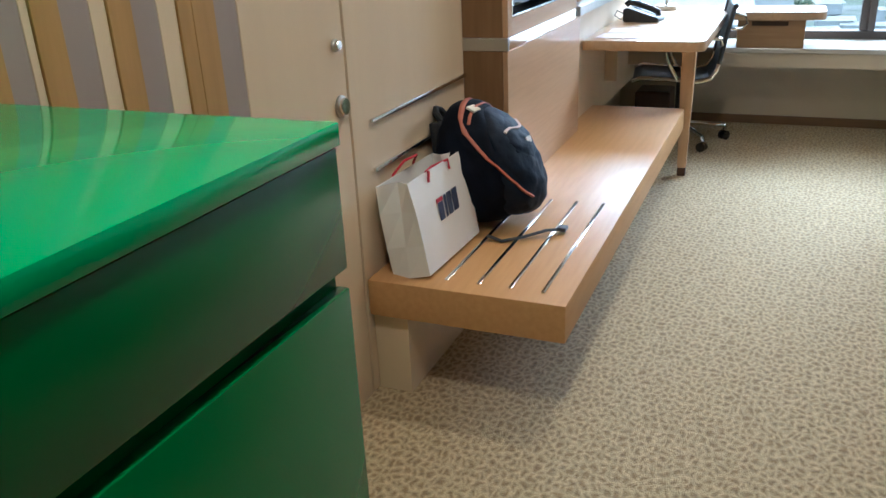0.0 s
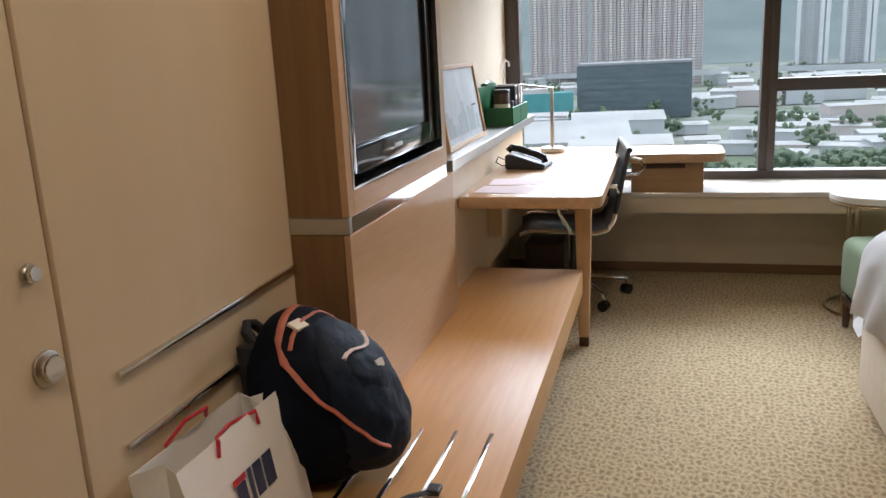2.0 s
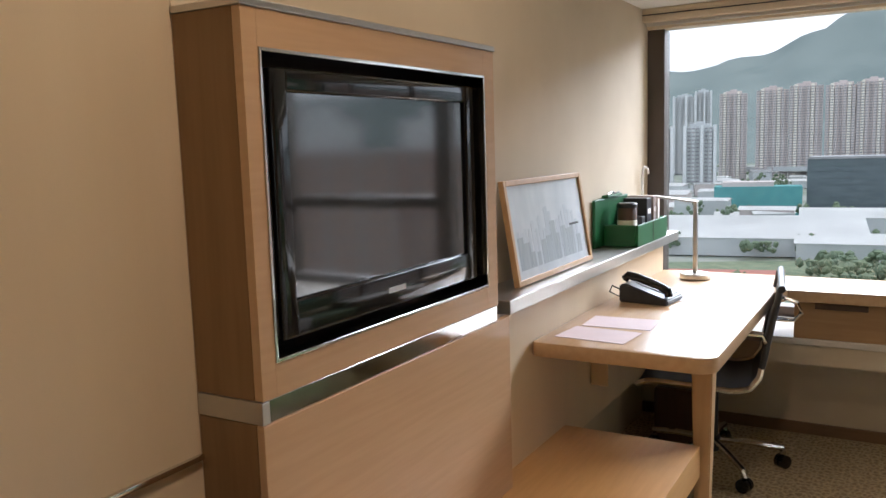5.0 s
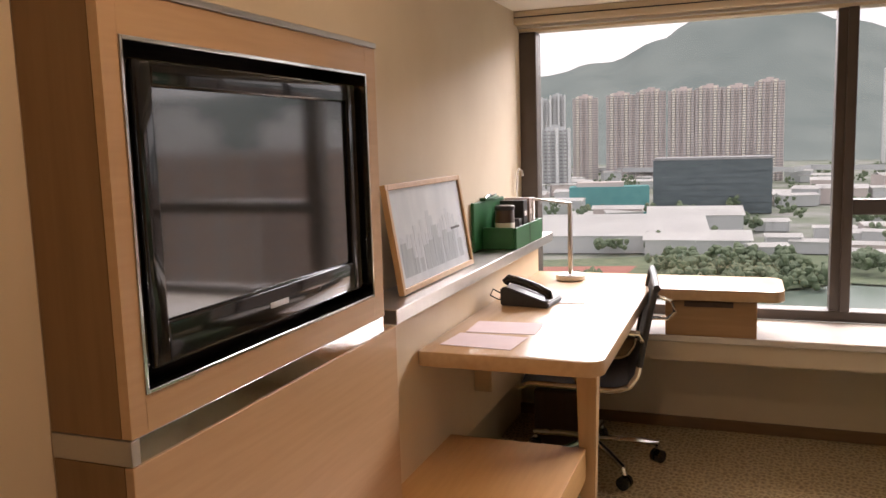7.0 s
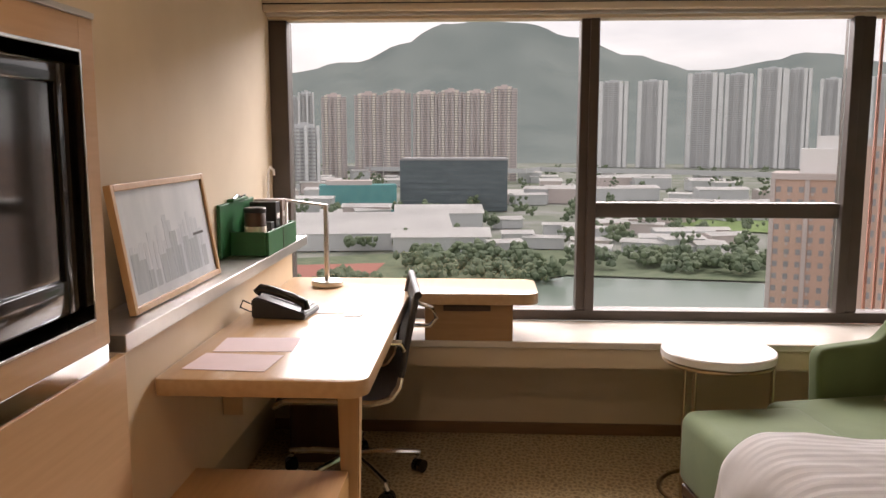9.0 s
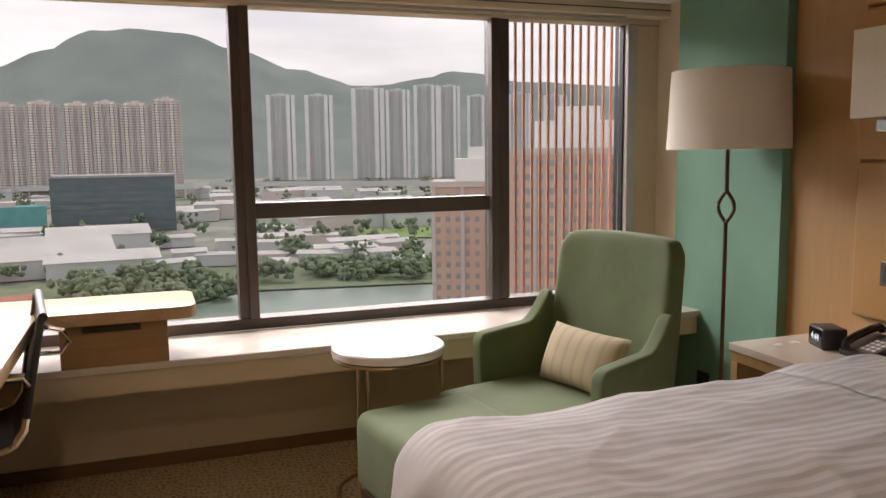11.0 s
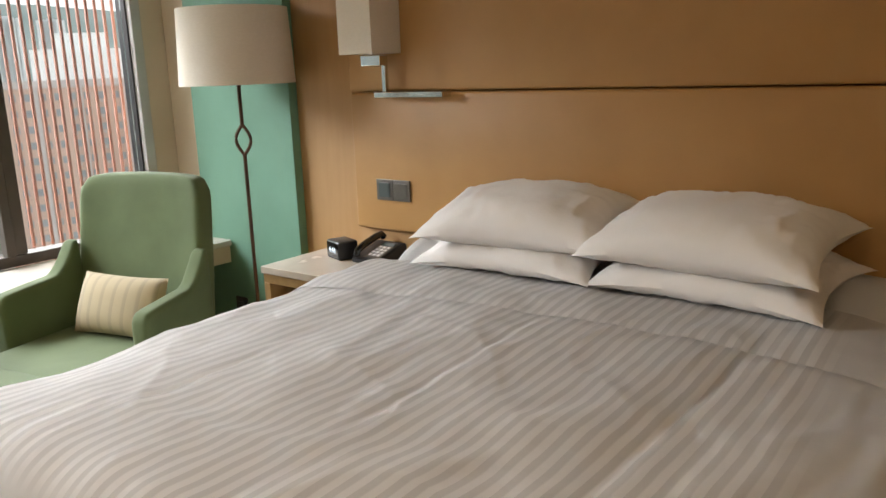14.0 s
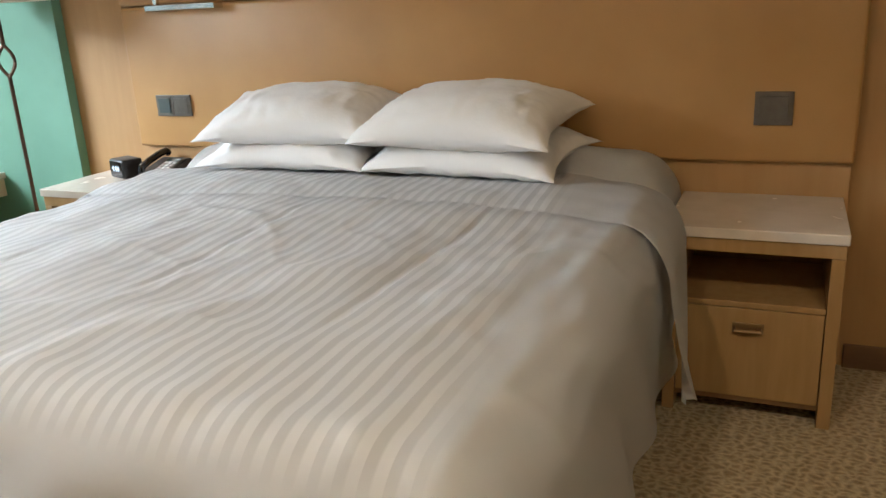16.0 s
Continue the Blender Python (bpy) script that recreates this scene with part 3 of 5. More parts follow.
def organiser():
    g = thing("desk_organiser", (-0.58, 7.85, 0.939), "green leatherette box organiser on the ledge", "organiser")
    z = 0.9395
    part("back_board", box(-0.666, -0.652, 7.57, 8.02, z, 1.145, 0.004), M_GREENP, g)
    b = box(-0.513, -0.501, 7.68, 8.14, z, 1.032, 0.003)
    box(-0.651, -0.5135, 7.68, 7.692, z, 1.032, 0.003, bm=b)
    box(-0.651, -0.5135, 8.128, 8.14, z, 1.032, 0.003, bm=b)
    box(-0.651, -0.5135, 7.693, 8.127, z, z + 0.006, bm=b)
    part("tray", b, M_GREENP, g, "bright green open tray")
    part("tray_seam", box(-0.5008, -0.4998, 7.905, 7.909, z + 0.002, 1.03), M_DARKW, g)
    part("clip", box(-0.668, -0.640, 7.70, 7.90, 1.1455, 1.157, 0.003), M_GREENP, g)
    part("clip_wire", tube([(-0.645, 7.70, 1.158), (-0.635, 7.74, 1.172), (-0.645, 7.80, 1.160), (-0.65, 7.88, 1.163)], 0.005), M_CHROME, g, smooth=True)


organiser()
tc0 = thing("tea_caddy", (-0.575, 7.76, 0.9455), "dark brown round tea caddy in the organiser", "caddy")
caddy = part("body", lathe([(0.040, 0), (0.042, 0.004), (0.042, 0.150), (0.038, 0.156)], 28, pose(-0.575, 7.762, 0.946)), M_DARKW, tc0, smooth=True)
part("lid", lathe([(0.044, 0.1562), (0.044, 0.172), (0.040, 0.176)], 28, pose(-0.575, 7.762, 0.946)), M_BLACKM, tc0, "black lid", smooth=True)
part("label_band", lathe([(0.0423, 0.070), (0.0428, 0.072), (0.0428, 0.100), (0.0423, 0.102)], 28, pose(-0.575, 7.762, 0.946)), M_SHADE, caddy, "cream label band", smooth=True)
for y, xa, xb, w, h, mt, lab in ((7.855, -0.60, -0.53, 0.05, 0.11, M_BLACKM, "small black carton in the organiser"), (7.945, -0.64, -0.53, 0.07, 0.185, M_BLACKM, "black carton in the organiser"),
                                 (8.02, -0.645, -0.525, 0.05, 0.19, M_GREYST, "grey folder in the organiser"), (8.085, -0.645, -0.525, 0.03, 0.187, M_PAPER, "white card folder in the organiser")):
    o = thing("stationery_box", ((xa + xb) / 2, y, 0.9455), lab, "box")
    part("body", box(xa, xb, y - w / 2, y + w / 2, 0.946, 0.946 + h, 0.003), mt, o)
    part("label_strip", box(xb + 0.0002, xb + 0.001, y - w * 0.3, y + w * 0.3, 0.946 + h * 0.62, 0.946 + h * 0.74), M_PAPER, o)


# ---- desk ----
def desk():
    d = thing("writing_desk", (-0.25, 7.4, 0), "pale oak writing desk with rounded corners, fixed to the wall", "desk")
    out = arc(-0.04, 6.75, 0.06, -90, 0) + [(0.02, 7.80)] + arc(0.10, 7.85, 0.08, 180, 90, 5)[:1] + [(0.06, 7.93)] + arc(0.50, 7.99, 0.06, -90, 0) + arc(0.50, 8.24, 0.06, 0, 90) + [(-0.56, 8.30)] + arc(-0.54, 6.71, 0.02, 180, 270, 4)
    part("tabletop", slab(out, 0.702, 0.75, 0.004), M_DESK, d, smooth=True)
    lg = bmesh.new()
    a, b = 0.036, 0.022
    for (s, z) in ((b, 0.045), (a, 0.70)):
        for dx, dy in ((-1, -1), (1, -1), (1, 1), (-1, 1)):
            lg.verts.new((-0.085 + dx * s, 7.04 + dy * s, z))
    lg.verts.ensure_lookup_table()
    v = lg.verts
    for q in ((0, 1, 5, 4), (1, 2, 6, 5), (2, 3, 7, 6), (3, 0, 4, 7), (3, 2, 1, 0), (4, 5, 6, 7)):
        lg.faces.new([v[i] for i in q])
    bmesh.ops.bevel(lg, geom=lg.edges[:], offset=0.004, segments=2, affect="EDGES")
    leg = part("leg", lg, M_OAKV, d, smooth=True)
    part("foot_cap", box(-0.085 - 0.021, -0.085 + 0.021, 7.04 - 0.021, 7.04 + 0.021, 0.0, 0.0445, 0.003), M_BRONZE, leg, "dark bronze foot")
    part("return_box", box(0.08, 0.455, 7.985, 8.28, 0.5355, 0.70, 0.003), M_DESKB, d, "oak box under the return")
    part("return_grip", box(0.16, 0.36, 7.979, 7.984, 0.665, 0.69, 0.002), M_DARKW, d, "dark finger slot")
    part("cable_plate", box(-0.56, -0.49, 7.25, 7.30, 0.45, 0.70, 0.003), M_CREAMP, d, "cream cover below the top")


M_DESK = mat("pale_oak_desktop", (0.53, 0.35, 0.195), 0.3, color2=(0.48, 0.31, 0.165), scale=5, stretch=(9, 0.8, 9), bump=0.015, bump_scale=50, coat=0.1)
M_DESKB = mat("brown_oak_box", (0.38, 0.225, 0.105), 0.4, color2=(0.33, 0.19, 0.085), scale=5, stretch=(1, 6, 10))
desk()

for i, (cx, cy, rz) in enumerate(((-0.39, 6.86, -4), (-0.375, 7.06, 3))):
    p = thing("paper_sheet", (cx, cy, 0.75), "pale mauve printed sheet lying on the desk", "paper", "sheets on the desk")
    part("sheet", box(-0.12, 0.12, -0.085, 0.085, 0, 0.0015, m=pose(cx, cy, 0.7505, 0, 0, rz)), M_PINK, p)
for cx, cy, w, h, rz, mt in ((-0.24, 7.60, 0.11, 0.15, 5, M_PAPER), (-0.15, 7.50, 0.07, 0.06, -8, M_PAPER)):
    p = thing("note_card", (cx, cy, 0.75), "small white card lying on the desk", "card", "cards on the desk")
    part("sheet", box(-w / 2, w / 2, -h / 2, h / 2, 0, 0.002, m=pose(cx, cy, 0.7505, 0, 0, rz)), mt, p)


def telephone(m, base, label):
    t = thing("telephone", base, label, "telephone")
    w = bmesh.new()
    prof = [(-0.10, 0.0), (0.10, 0.0), (0.10, 0.022), (-0.07, 0.075), (-0.10, 0.07)]
    A = [w.verts.new((x, -0.085, z)) for x, z in prof]
    B = [w.verts.new((x, 0.085, z)) for x, z in prof]
    w.faces.new(A)
    w.faces.new(B[::-1])
    for i in range(5):
        w.faces.new((A[i], B[i], B[(i + 1) % 5], A[(i + 1) % 5]))
    bmesh.ops.bevel(w, geom=w.edges[:], offset=0.005, segments=2, affect="EDGES")
    bmesh.ops.transform(w, matrix=m, verts=w.verts)
    body = part("body", w, M_BLACKM, t, smooth=True)
    s = m @ pose(0.0, 0, 0.0515, 0, 17.3, 0)
    part("key_plate", box(-0.06, 0.085, -0.02, 0.075, 0.002, 0.0055, 0.001, m=s), M_GREYSW, body, "grey key plate")
    for i in range(4):
        for j in range(3):
            part("key", box(-0.02 + i * 0.024, -0.004 + i * 0.024, -0.008 + j * 0.026, 0.010 + j * 0.026, 0.006, 0.009, 0.001, 1, m=s), M_PAPER, body)
    part("display", box(-0.055, -0.028, -0.012, 0.068, 0.006, 0.008, m=s), M_LCD, body)
    h = tube([(-0.095, -0.055, 0.01), (-0.085, -0.055, 0.03), (-0.04, -0.055, 0.036), (0.04, -0.055, 0.036), (0.085, -0.055, 0.03), (0.095, -0.055, 0.01)], 0.017, 10, m=s)
    part("handset", h, M_BLACK, t, "black curved handset", smooth=True)
    part("cord", tube([(-0.1, -0.05, 0.04), (-0.14, -0.06, 0.06), (-0.16, -0.04, 0.03), (-0.14, 0.0, 0.006), (-0.1, 0.02, 0.006)], 0.0028, 6, m=m), M_STRAP, t, smooth=True)


telephone(pose(-0.395, 7.50, 0.7505, 0, 0, -6), (-0.395, 7.50, 0.75), "black desk telephone with grey keys on the desk")


def desk_lamp():
    l = thing("desk_lamp", (-0.355, 8.07, 0.75), "slim brushed steel angular desk lamp on a round base", "lamp")
    x, y = -0.355, 8.08
    part("base", lathe([(0.062, 0), (0.068, 0.004), (0.068, 0.022), (0.063, 0.027)], 40, pose(x, y, 0.7505)), M_BRUSH, l, smooth=True)
    part("stem", box(x - 0.009, x + 0.009, y - 0.014, y + 0.014, 0.778, 1.10, 0.003), M_BRUSH, l, smooth=True)
    part("arm", box(-0.18, 0.009, -0.014, 0.014, -0.004, 0.006, 0.002, m=pose(x, y, 1.104, 0, -7 + 14, 0)), M_BRUSH, l, smooth=True)


desk_lamp()


def office_chair():
    c = thing("office_chair", (-0.2, 7.75, 0), "black mesh swivel chair with polished aluminium frame", "chair")
    m = pose(-0.245, 7.71, 0, 0, 0, 188)

    def sc(u):
        """side curve, x ahead, z up"""
        pts = [(0.23, 0.415), (0.18, 0.435), (0.0, 0.425), (-0.14, 0.415), (-0.2, 0.43), (-0.235, 0.48), (-0.26, 0.62), (-0.30, 0.82)]
        f = u * (len(pts) - 1)
        i = min(int(f), len(pts) - 2)
        a, b = Vector(pts[i]), Vector(pts[i + 1])
        return a.lerp(b, f - i)

    seat = sheet(lambda u, v: m @ Vector((sc(u)[0], (v - 0.5) * 0.46, sc(u)[1] - 0.012 * math.cos((v - 0.5) * math.pi))), 28, 6, 0.012)
    part("mesh_shell", seat, M_MESH, c, "black ribbed mesh seat and back", smooth=True)
    for s in (-1, 1):
        part("side_rail", tube([m @ Vector((sc(u / 24)[0], s * 0.235, sc(u / 24)[1])) for u in range(19)], 0.012, 8), M_CHROME, c, "polished side rail", smooth=True)
        part("back_rail", tube([m @ Vector((sc(u / 24)[0], s * 0.235, sc(u / 24)[1])) for u in range(18, 25)], 0.0125, 8), M_BLACKM, c, "black upper back rail", smooth=True)
        arm = [(-0.25, 0.25 * s, 0.62), (-0.24, 0.27 * s, 0.655), (-0.15, 0.275 * s, 0.66), (0.02, 0.275 * s, 0.655), (0.06, 0.27 * s, 0.62), (0.03, 0.26 * s, 0.52), (-0.02, 0.245 * s, 0.43)]
        part("armrest", tube([m @ Vector(p) for p in arm], 0.011, 8), M_CHROME, c, "polished arm loop", smooth=True)
    part("top_bar", rod(m @ Vector((-0.305, -0.25, 0.825)), m @ Vector((-0.305, 0.25, 0.825)), 0.014), M_BLACKM, c, "black top bar", smooth=True)
    part("handle", tube([m @ Vector(p) for p in ((-0.30, 0.2, 0.79), (-0.36, 0.21, 0.77), (-0.375, 0.21, 0.73), (-0.35, 0.2, 0.70), (-0.29, 0.19, 0.70))], 0.008, 8), M_CHROME, c, smooth=True)
    hx, hy = -0.205, 7.765
    part("column", lathe([(0.034, 0.07), (0.034, 0.13), (0.024, 0.135), (0.024, 0.36), (0.05, 0.365), (0.06, 0.40)], 20, Matrix.Translation((hx, hy, 0))), M_BLACKM, c, smooth=True)
    part("tilt_knob", rod((hx + 0.05, hy, 0.385), (hx + 0.13, hy - 0.02, 0.385), 0.012), M_BLACKM, c, smooth=True)
    for i in range(5):
        a = radians(19 + 72 * i)
        ex, ey = hx + 0.285 * math.cos(a), hy + 0.285 * math.sin(a)
        leg = part("base_leg", tube([(hx + 0.03 * math.cos(a), hy + 0.03 * math.sin(a), 0.115), (hx + 0.16 * math.cos(a), hy + 0.16 * math.sin(a), 0.105), (ex, ey, 0.085), (ex, ey, 0.062)], 0.014, 8), M_CHROME, c, "polished aluminium leg", smooth=True)
        for s in (-1, 1):
            t = Vector((-math.sin(a + 0.6), math.cos(a + 0.6), 0))
            p = Vector((ex, ey, 0.028)) + t * 0.013 * s
            part("caster", rod(p - t * 0.009, p + t * 0.009, 0.028, n=18), M_BLACK, leg, "black twin caster wheel", smooth=True)


office_chair()

hk = thing("cable_hook", (-0.66, 8.25, 1.05), "slim white curved cable hook above the ledge", "hook")
part("stem", tube([(-0.655, 8.27, 0.94), (-0.655, 8.26, 1.15), (-0.652, 8.26, 1.24), (-0.64, 8.25, 1.262), (-0.625, 8.25, 1.25), (-0.622, 8.25, 1.225)], 0.006, 8), M_PAPER, hk, smooth=True)

wb = thing("waste_bin", (-0.40, 8.05, 0), "dark brown waste bin under the desk", "bin")
wbm = box(-0.50, -0.28, 7.92, 8.16, 0.0, 0.26, 0.01)
part("body", wbm, M_DARKW, wb)
part("liner", box(-0.485, -0.295, 7.935, 8.145, 0.2602, 0.264), M_BLACKM, wb)


# ---- green cabinet by the entrance ----
def green_cabinet():
    g = thing("minibar_cabinet", (-0.39, 3.0, 0), "glossy green lacquered drawer cabinet", "cabinet")
    x0, x1, y0, y1, zt = XW + 0.006, -0.10, 2.2, 3.528, 1.10
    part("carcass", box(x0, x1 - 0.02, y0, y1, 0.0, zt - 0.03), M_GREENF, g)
    part("top", box(x0, x1 + 0.004, y0, y1 + 0.004, zt - 0.028, zt, 0.002), M_GREEN, g, "green gloss top, coloured as lit", smooth=True)
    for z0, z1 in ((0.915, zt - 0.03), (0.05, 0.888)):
        part("drawer", box(x1 - 0.019, x1, y0, y1, z0, z1, 0.002), M_GREENF, g, "green gloss drawer front, coloured as shaded", smooth=True)


green_cabinet()


# ---- bag and backpack ----
def paper_bag():
    b = thing("paper_bag", (-0.55, 4.82, 0.37), "white glossy paper carrier bag with red cord handles", "bag")
    m = pose(-0.545, 4.815, 0.3705, 0, 0, -2) @ pose(0, 0, 0, 0, -10, 0)
    w, d, h = 0.185, 0.06, 0.275
    o = bmesh.new()
    ring = []
    for z, k in ((0, 1.0), (0.09, 1.02), (0.19, 0.98), (h, 0.85)):
        rr = []
        for x, y in ((d, -w), (d, 0), (d, w), (0, w + 0.012 - 0.05 * (z / h)), (-d, w), (-d, 0), (-d, -w), (0, -w - 0.012 + 0.05 * (z / h))):
            rr.append(o.verts.new((x * k, y, z)))
        ring.append(rr)
    for A, B in zip(ring, ring[1:]):
        for j in range(8):
            o.faces.new((A[j], A[(j + 1) % 8], B[(j + 1) % 8], B[j]))
    o.faces.new(ring[0][::-1])
    bmesh.ops.transform(o, matrix=m, verts=o.verts)
    bmesh.ops.solidify(o, geom=o.faces[:], thickness=0.002)
    body = part("body", o, M_BAG, b)
    for s in (-1, 1):
        x = s * d * 0.86
        part("cord_handle", tube([m @ Vector(p) for p in ((x + 0.004 * s, -0.07, h - 0.03), (x + 0.008 * s, -0.065, h + 0.0), (x * 0.6, -0.03, h + 0.012 - 0.02 * s), (x * 0.4, 0.03, h + 0.012 - 0.02 * s), (x + 0.008 * s, 0.07, h), (x + 0.004 * s, 0.075, h - 0.03))], 0.004, 6), M_RED, b, smooth=True)
    # printed mark as plain strokes
    def bar(y0, z0, y1, z1, t, mt):
        dy, dz = y1 - y0, z1 - z0
        ln = math.hypot(dy, dz)
        a = math.degrees(math.atan2(dz, dy))
        kx = d * 1.0 + 0.0026
        part("printed_mark", box(-0.0004, 0.0008, 0, ln, -t / 2, t / 2, m=m @ pose(kx, y0, z0, 0, 1.2, 0) @ pose(0, 0, 0, a, 0, 0)), mt, body)
    y, z = -0.055, 0.155
    bar(y - 0.006, z + 0.028, y + 0.035, z + 0.028, 0.012, M_RED)
    for k, w in ((0.0, 0.030), (0.042, 0.012), (0.062, 0.028), (0.098, 0.034)):
        bar(y + k, z - 0.006 if k == 0.0 else z, y + k + w, z - 0.006 if k == 0.0 else z, 0.054 if k == 0.0 else 0.068, M_NAVY)


paper_bag()


def backpack():
    b = thing("backpack", (-0.43, 5.13, 0.37), "navy nylon backpack with salmon zips leaning on the wall", "backpack")
    m = pose(-0.525, 5.15, 0.372, 0, 0, 8) @ pose(0, 0, 0, 0, -9, 0)

    def shape(w, d, h, x0=0.0, z0=0.0, pw=2.6, seed=0.0, slope=0.0):
        o = bmesh.new()
        bmesh.ops.create_icosphere(o, subdivisions=5, radius=1)
        for v in o.verts:
            c = v.co
            q = (abs(c.x) ** pw + abs(c.y) ** pw + abs(c.z) ** pw) ** (-1 / pw)
            c = c * q
            taper = 1 - 0.22 * max(0, c.z) ** 2
            n1 = noise.noise(Vector((c.x * 2.1 + seed, c.y * 2.3, c.z * 2.2))) * 0.08 + noise.noise(Vector((c.x * 6, c.y * 6 + seed, c.z * 6))) * 0.035
            n1 += 0.03 * noise.noise(Vector((c.x * 3 + seed, c.y * 4, c.z * 15)))
            k = 1 + n1
            v.co = Vector((x0 + c.x * d * k * (1 - 0.30 * max(0, c.z)) - slope * c.z, c.y * w * taper * k, z0 + (c.z + 1) * h * 0.5))
            v.co.z = max(v.co.z, z0)
        bmesh.ops.transform(o, matrix=m, verts=o.verts)
        for v in o.verts:
            v.co.z = max(v.co.z, 0.3715)
            v.co.x = max(v.co.x, XW + 0.014)
        return o

    skins = []
    for name, args, mt, lab in (("main_body", (0.175, 0.135, 0.405, 0.03, 0.0, 2.6, 0.0, 0.02), M_PACK, ""),
                                ("front_pocket", (0.150, 0.115, 0.365, 0.105, 0.01, 2.5, 3.0, 0.045), M_PACKB, "blue nylon front panel"),
                                ("top_pocket", (0.112, 0.07, 0.19, 0.135, 0.155, 2.4, 7.0, 0.035), M_PACKB, "blue nylon top pocket")):
        o = shape(*args)
        skins.append(BVHTree.FromBMesh(o))
        part(name, o, mt, b, lab, smooth=True)

    def skin(origin, way):
        """The outermost place on the pack along a line through it, in the pack's own axes."""
        best = None
        for tree in skins:
            hit = tree.ray_cast(m @ Vector(origin), (m.to_3x3() @ Vector(way)).normalized())
            if hit[0] is not None and (best is None or hit[3] < best[1]):
                best = (hit[0], hit[3])
        return best[0] if best else None

    def seam(name, rays, r, mt, lab, flat=0.5):
        pts = [p for p in (skin(o, w) for o, w in rays) if p is not None]
        part(name, tube(pts, r, 8, flat=flat), mt, b, lab, smooth=True)

    side = [(0.205 - 0.170 * i / 14, 0.09 + 0.24 * i / 14) for i in range(15)]
    over = [(0.02, -0.10 + 0.2 * i / 8) for i in range(9)]
    rays = [((x, -1, z), (0, 1, 0)) for x, z in side] + [((x, y, 1), (0, 0, -1)) for x, y in over] + [((x, 1, z), (0, -1, 0)) for x, z in side[::-1]]
    seam("zip", rays, 0.010, M_ORANGE, "salmon zip tape")
    rays = [((0.045 + 0.004 * i, -0.12 + 0.024 * i, 1), (0, 0, -1)) for i in range(11)]
    seam("top_zip", rays, 0.006, M_ORANGE, "salmon zip edge")
    rays = [((1, -0.09 + 0.02 * i, 0.30 + 0.006 * math.sin(i)), (-1, 0, 0)) for i in range(10)]
    seam("pocket_piping", rays, 0.007, M_PINK, "pale reflective piping")
    rays = [((1, 0.10, 0.05 + 0.012 * i), (-1, 0, 0)) for i in range(6)]
    seam("side_piping", rays, 0.006, M_PINK, "pale reflective tab")
    p = skin((1, -0.02, 0.255), (-1, 0, 0))
    if p is not None:
        part("mark", box(-0.003, 0.003, -0.014, 0.014, -0.010, 0.010, 0.002, m=Matrix.Translation(p) @ pose(0, 0, 0, 0, -20, -14)), M_PAPER, b, "small white stitched mark")
    p = skin((0.055, -0.06, 1), (0, 0, -1))
    if p is not None:
        part("leather_patch", box(-0.016, 0.016, -0.02, 0.02, -0.004, 0.004, 0.002, m=Matrix.Translation(p) @ pose(0, 0, 0, 0, 22, -14)), M_SHADE, b, "small tan patch")
    part("grab_loop", tube([m @ Vector(q) for q in ((-0.055, -0.05, 0.35), (-0.075, -0.045, 0.385), (-0.08, -0.02, 0.395), (-0.075, 0.01, 0.385), (-0.055, 0.02, 0.35))], 0.012, 8), M_STRAP, b, smooth=True)
    for s in (-1, 1):
        part("shoulder_strap", tube([m @ Vector(q) for q in ((-0.055, 0.05 * s, 0.35), (-0.075, 0.07 * s, 0.355), (-0.08, 0.09 * s, 0.24), (-0.07, 0.10 * s, 0.08))], 0.024, 8, flat=0.5), M_STRAP, b, "padded black strap", smooth=True)
    part("side_strap", tube([(-0.44, 4.965, 0.385), (-0.39, 4.955, 0.376), (-0.33, 5.0, 0.380), (-0.27, 5.05, 0.39), (-0.235, 5.085, 0.384)], 0.011, 6, flat=0.35), M_STRAP, b, "loose webbing strap", smooth=True)
    part("strap_buckle", box(-0.245, -0.215, 5.075, 5.11, 0.378, 0.392, 0.003), M_BLACKM, b)


backpack()


# ---- bed ----
BX0, BX1, BY0, BY1, BZ = 0.955, 2.85, 4.83, 6.69, 0.628


def wrap(X, Y, x0, y0, y1, zt, r, flare=0.03):
    """Lays a flat cloth point over the mattress edges."""
    ex = max(0.0, x0 + r - X)
    ey0, ey1 = max(0.0, y0 + r - Y), max(0.0, Y - (y1 - r))
    ey = max(ey0, ey1)
    h = (ex ** 3 + ey ** 3) ** (1 / 3)
    if h <= 0:
        return Vector((X, Y, zt))
    a = min(h / r, math.pi / 2)
    out = r * math.sin(a)
    down = r * (1 - math.cos(a)) + max(0.0, h - r * math.pi / 2)
    out += flare * max(0.0, h - r * math.pi / 2) / 0.4
    sx, sy = ex / h, ey / h
    nn = math.hypot(sx, sy) or 1
    px = min(X, BX1) if ex == 0 else x0 + r - out * sx / nn
    py = Y if ey == 0 else (y0 + r - out * sy / nn if ey0 > 0 else y1 - r + out * sy / nn)
    return Vector((px, py, zt - down))


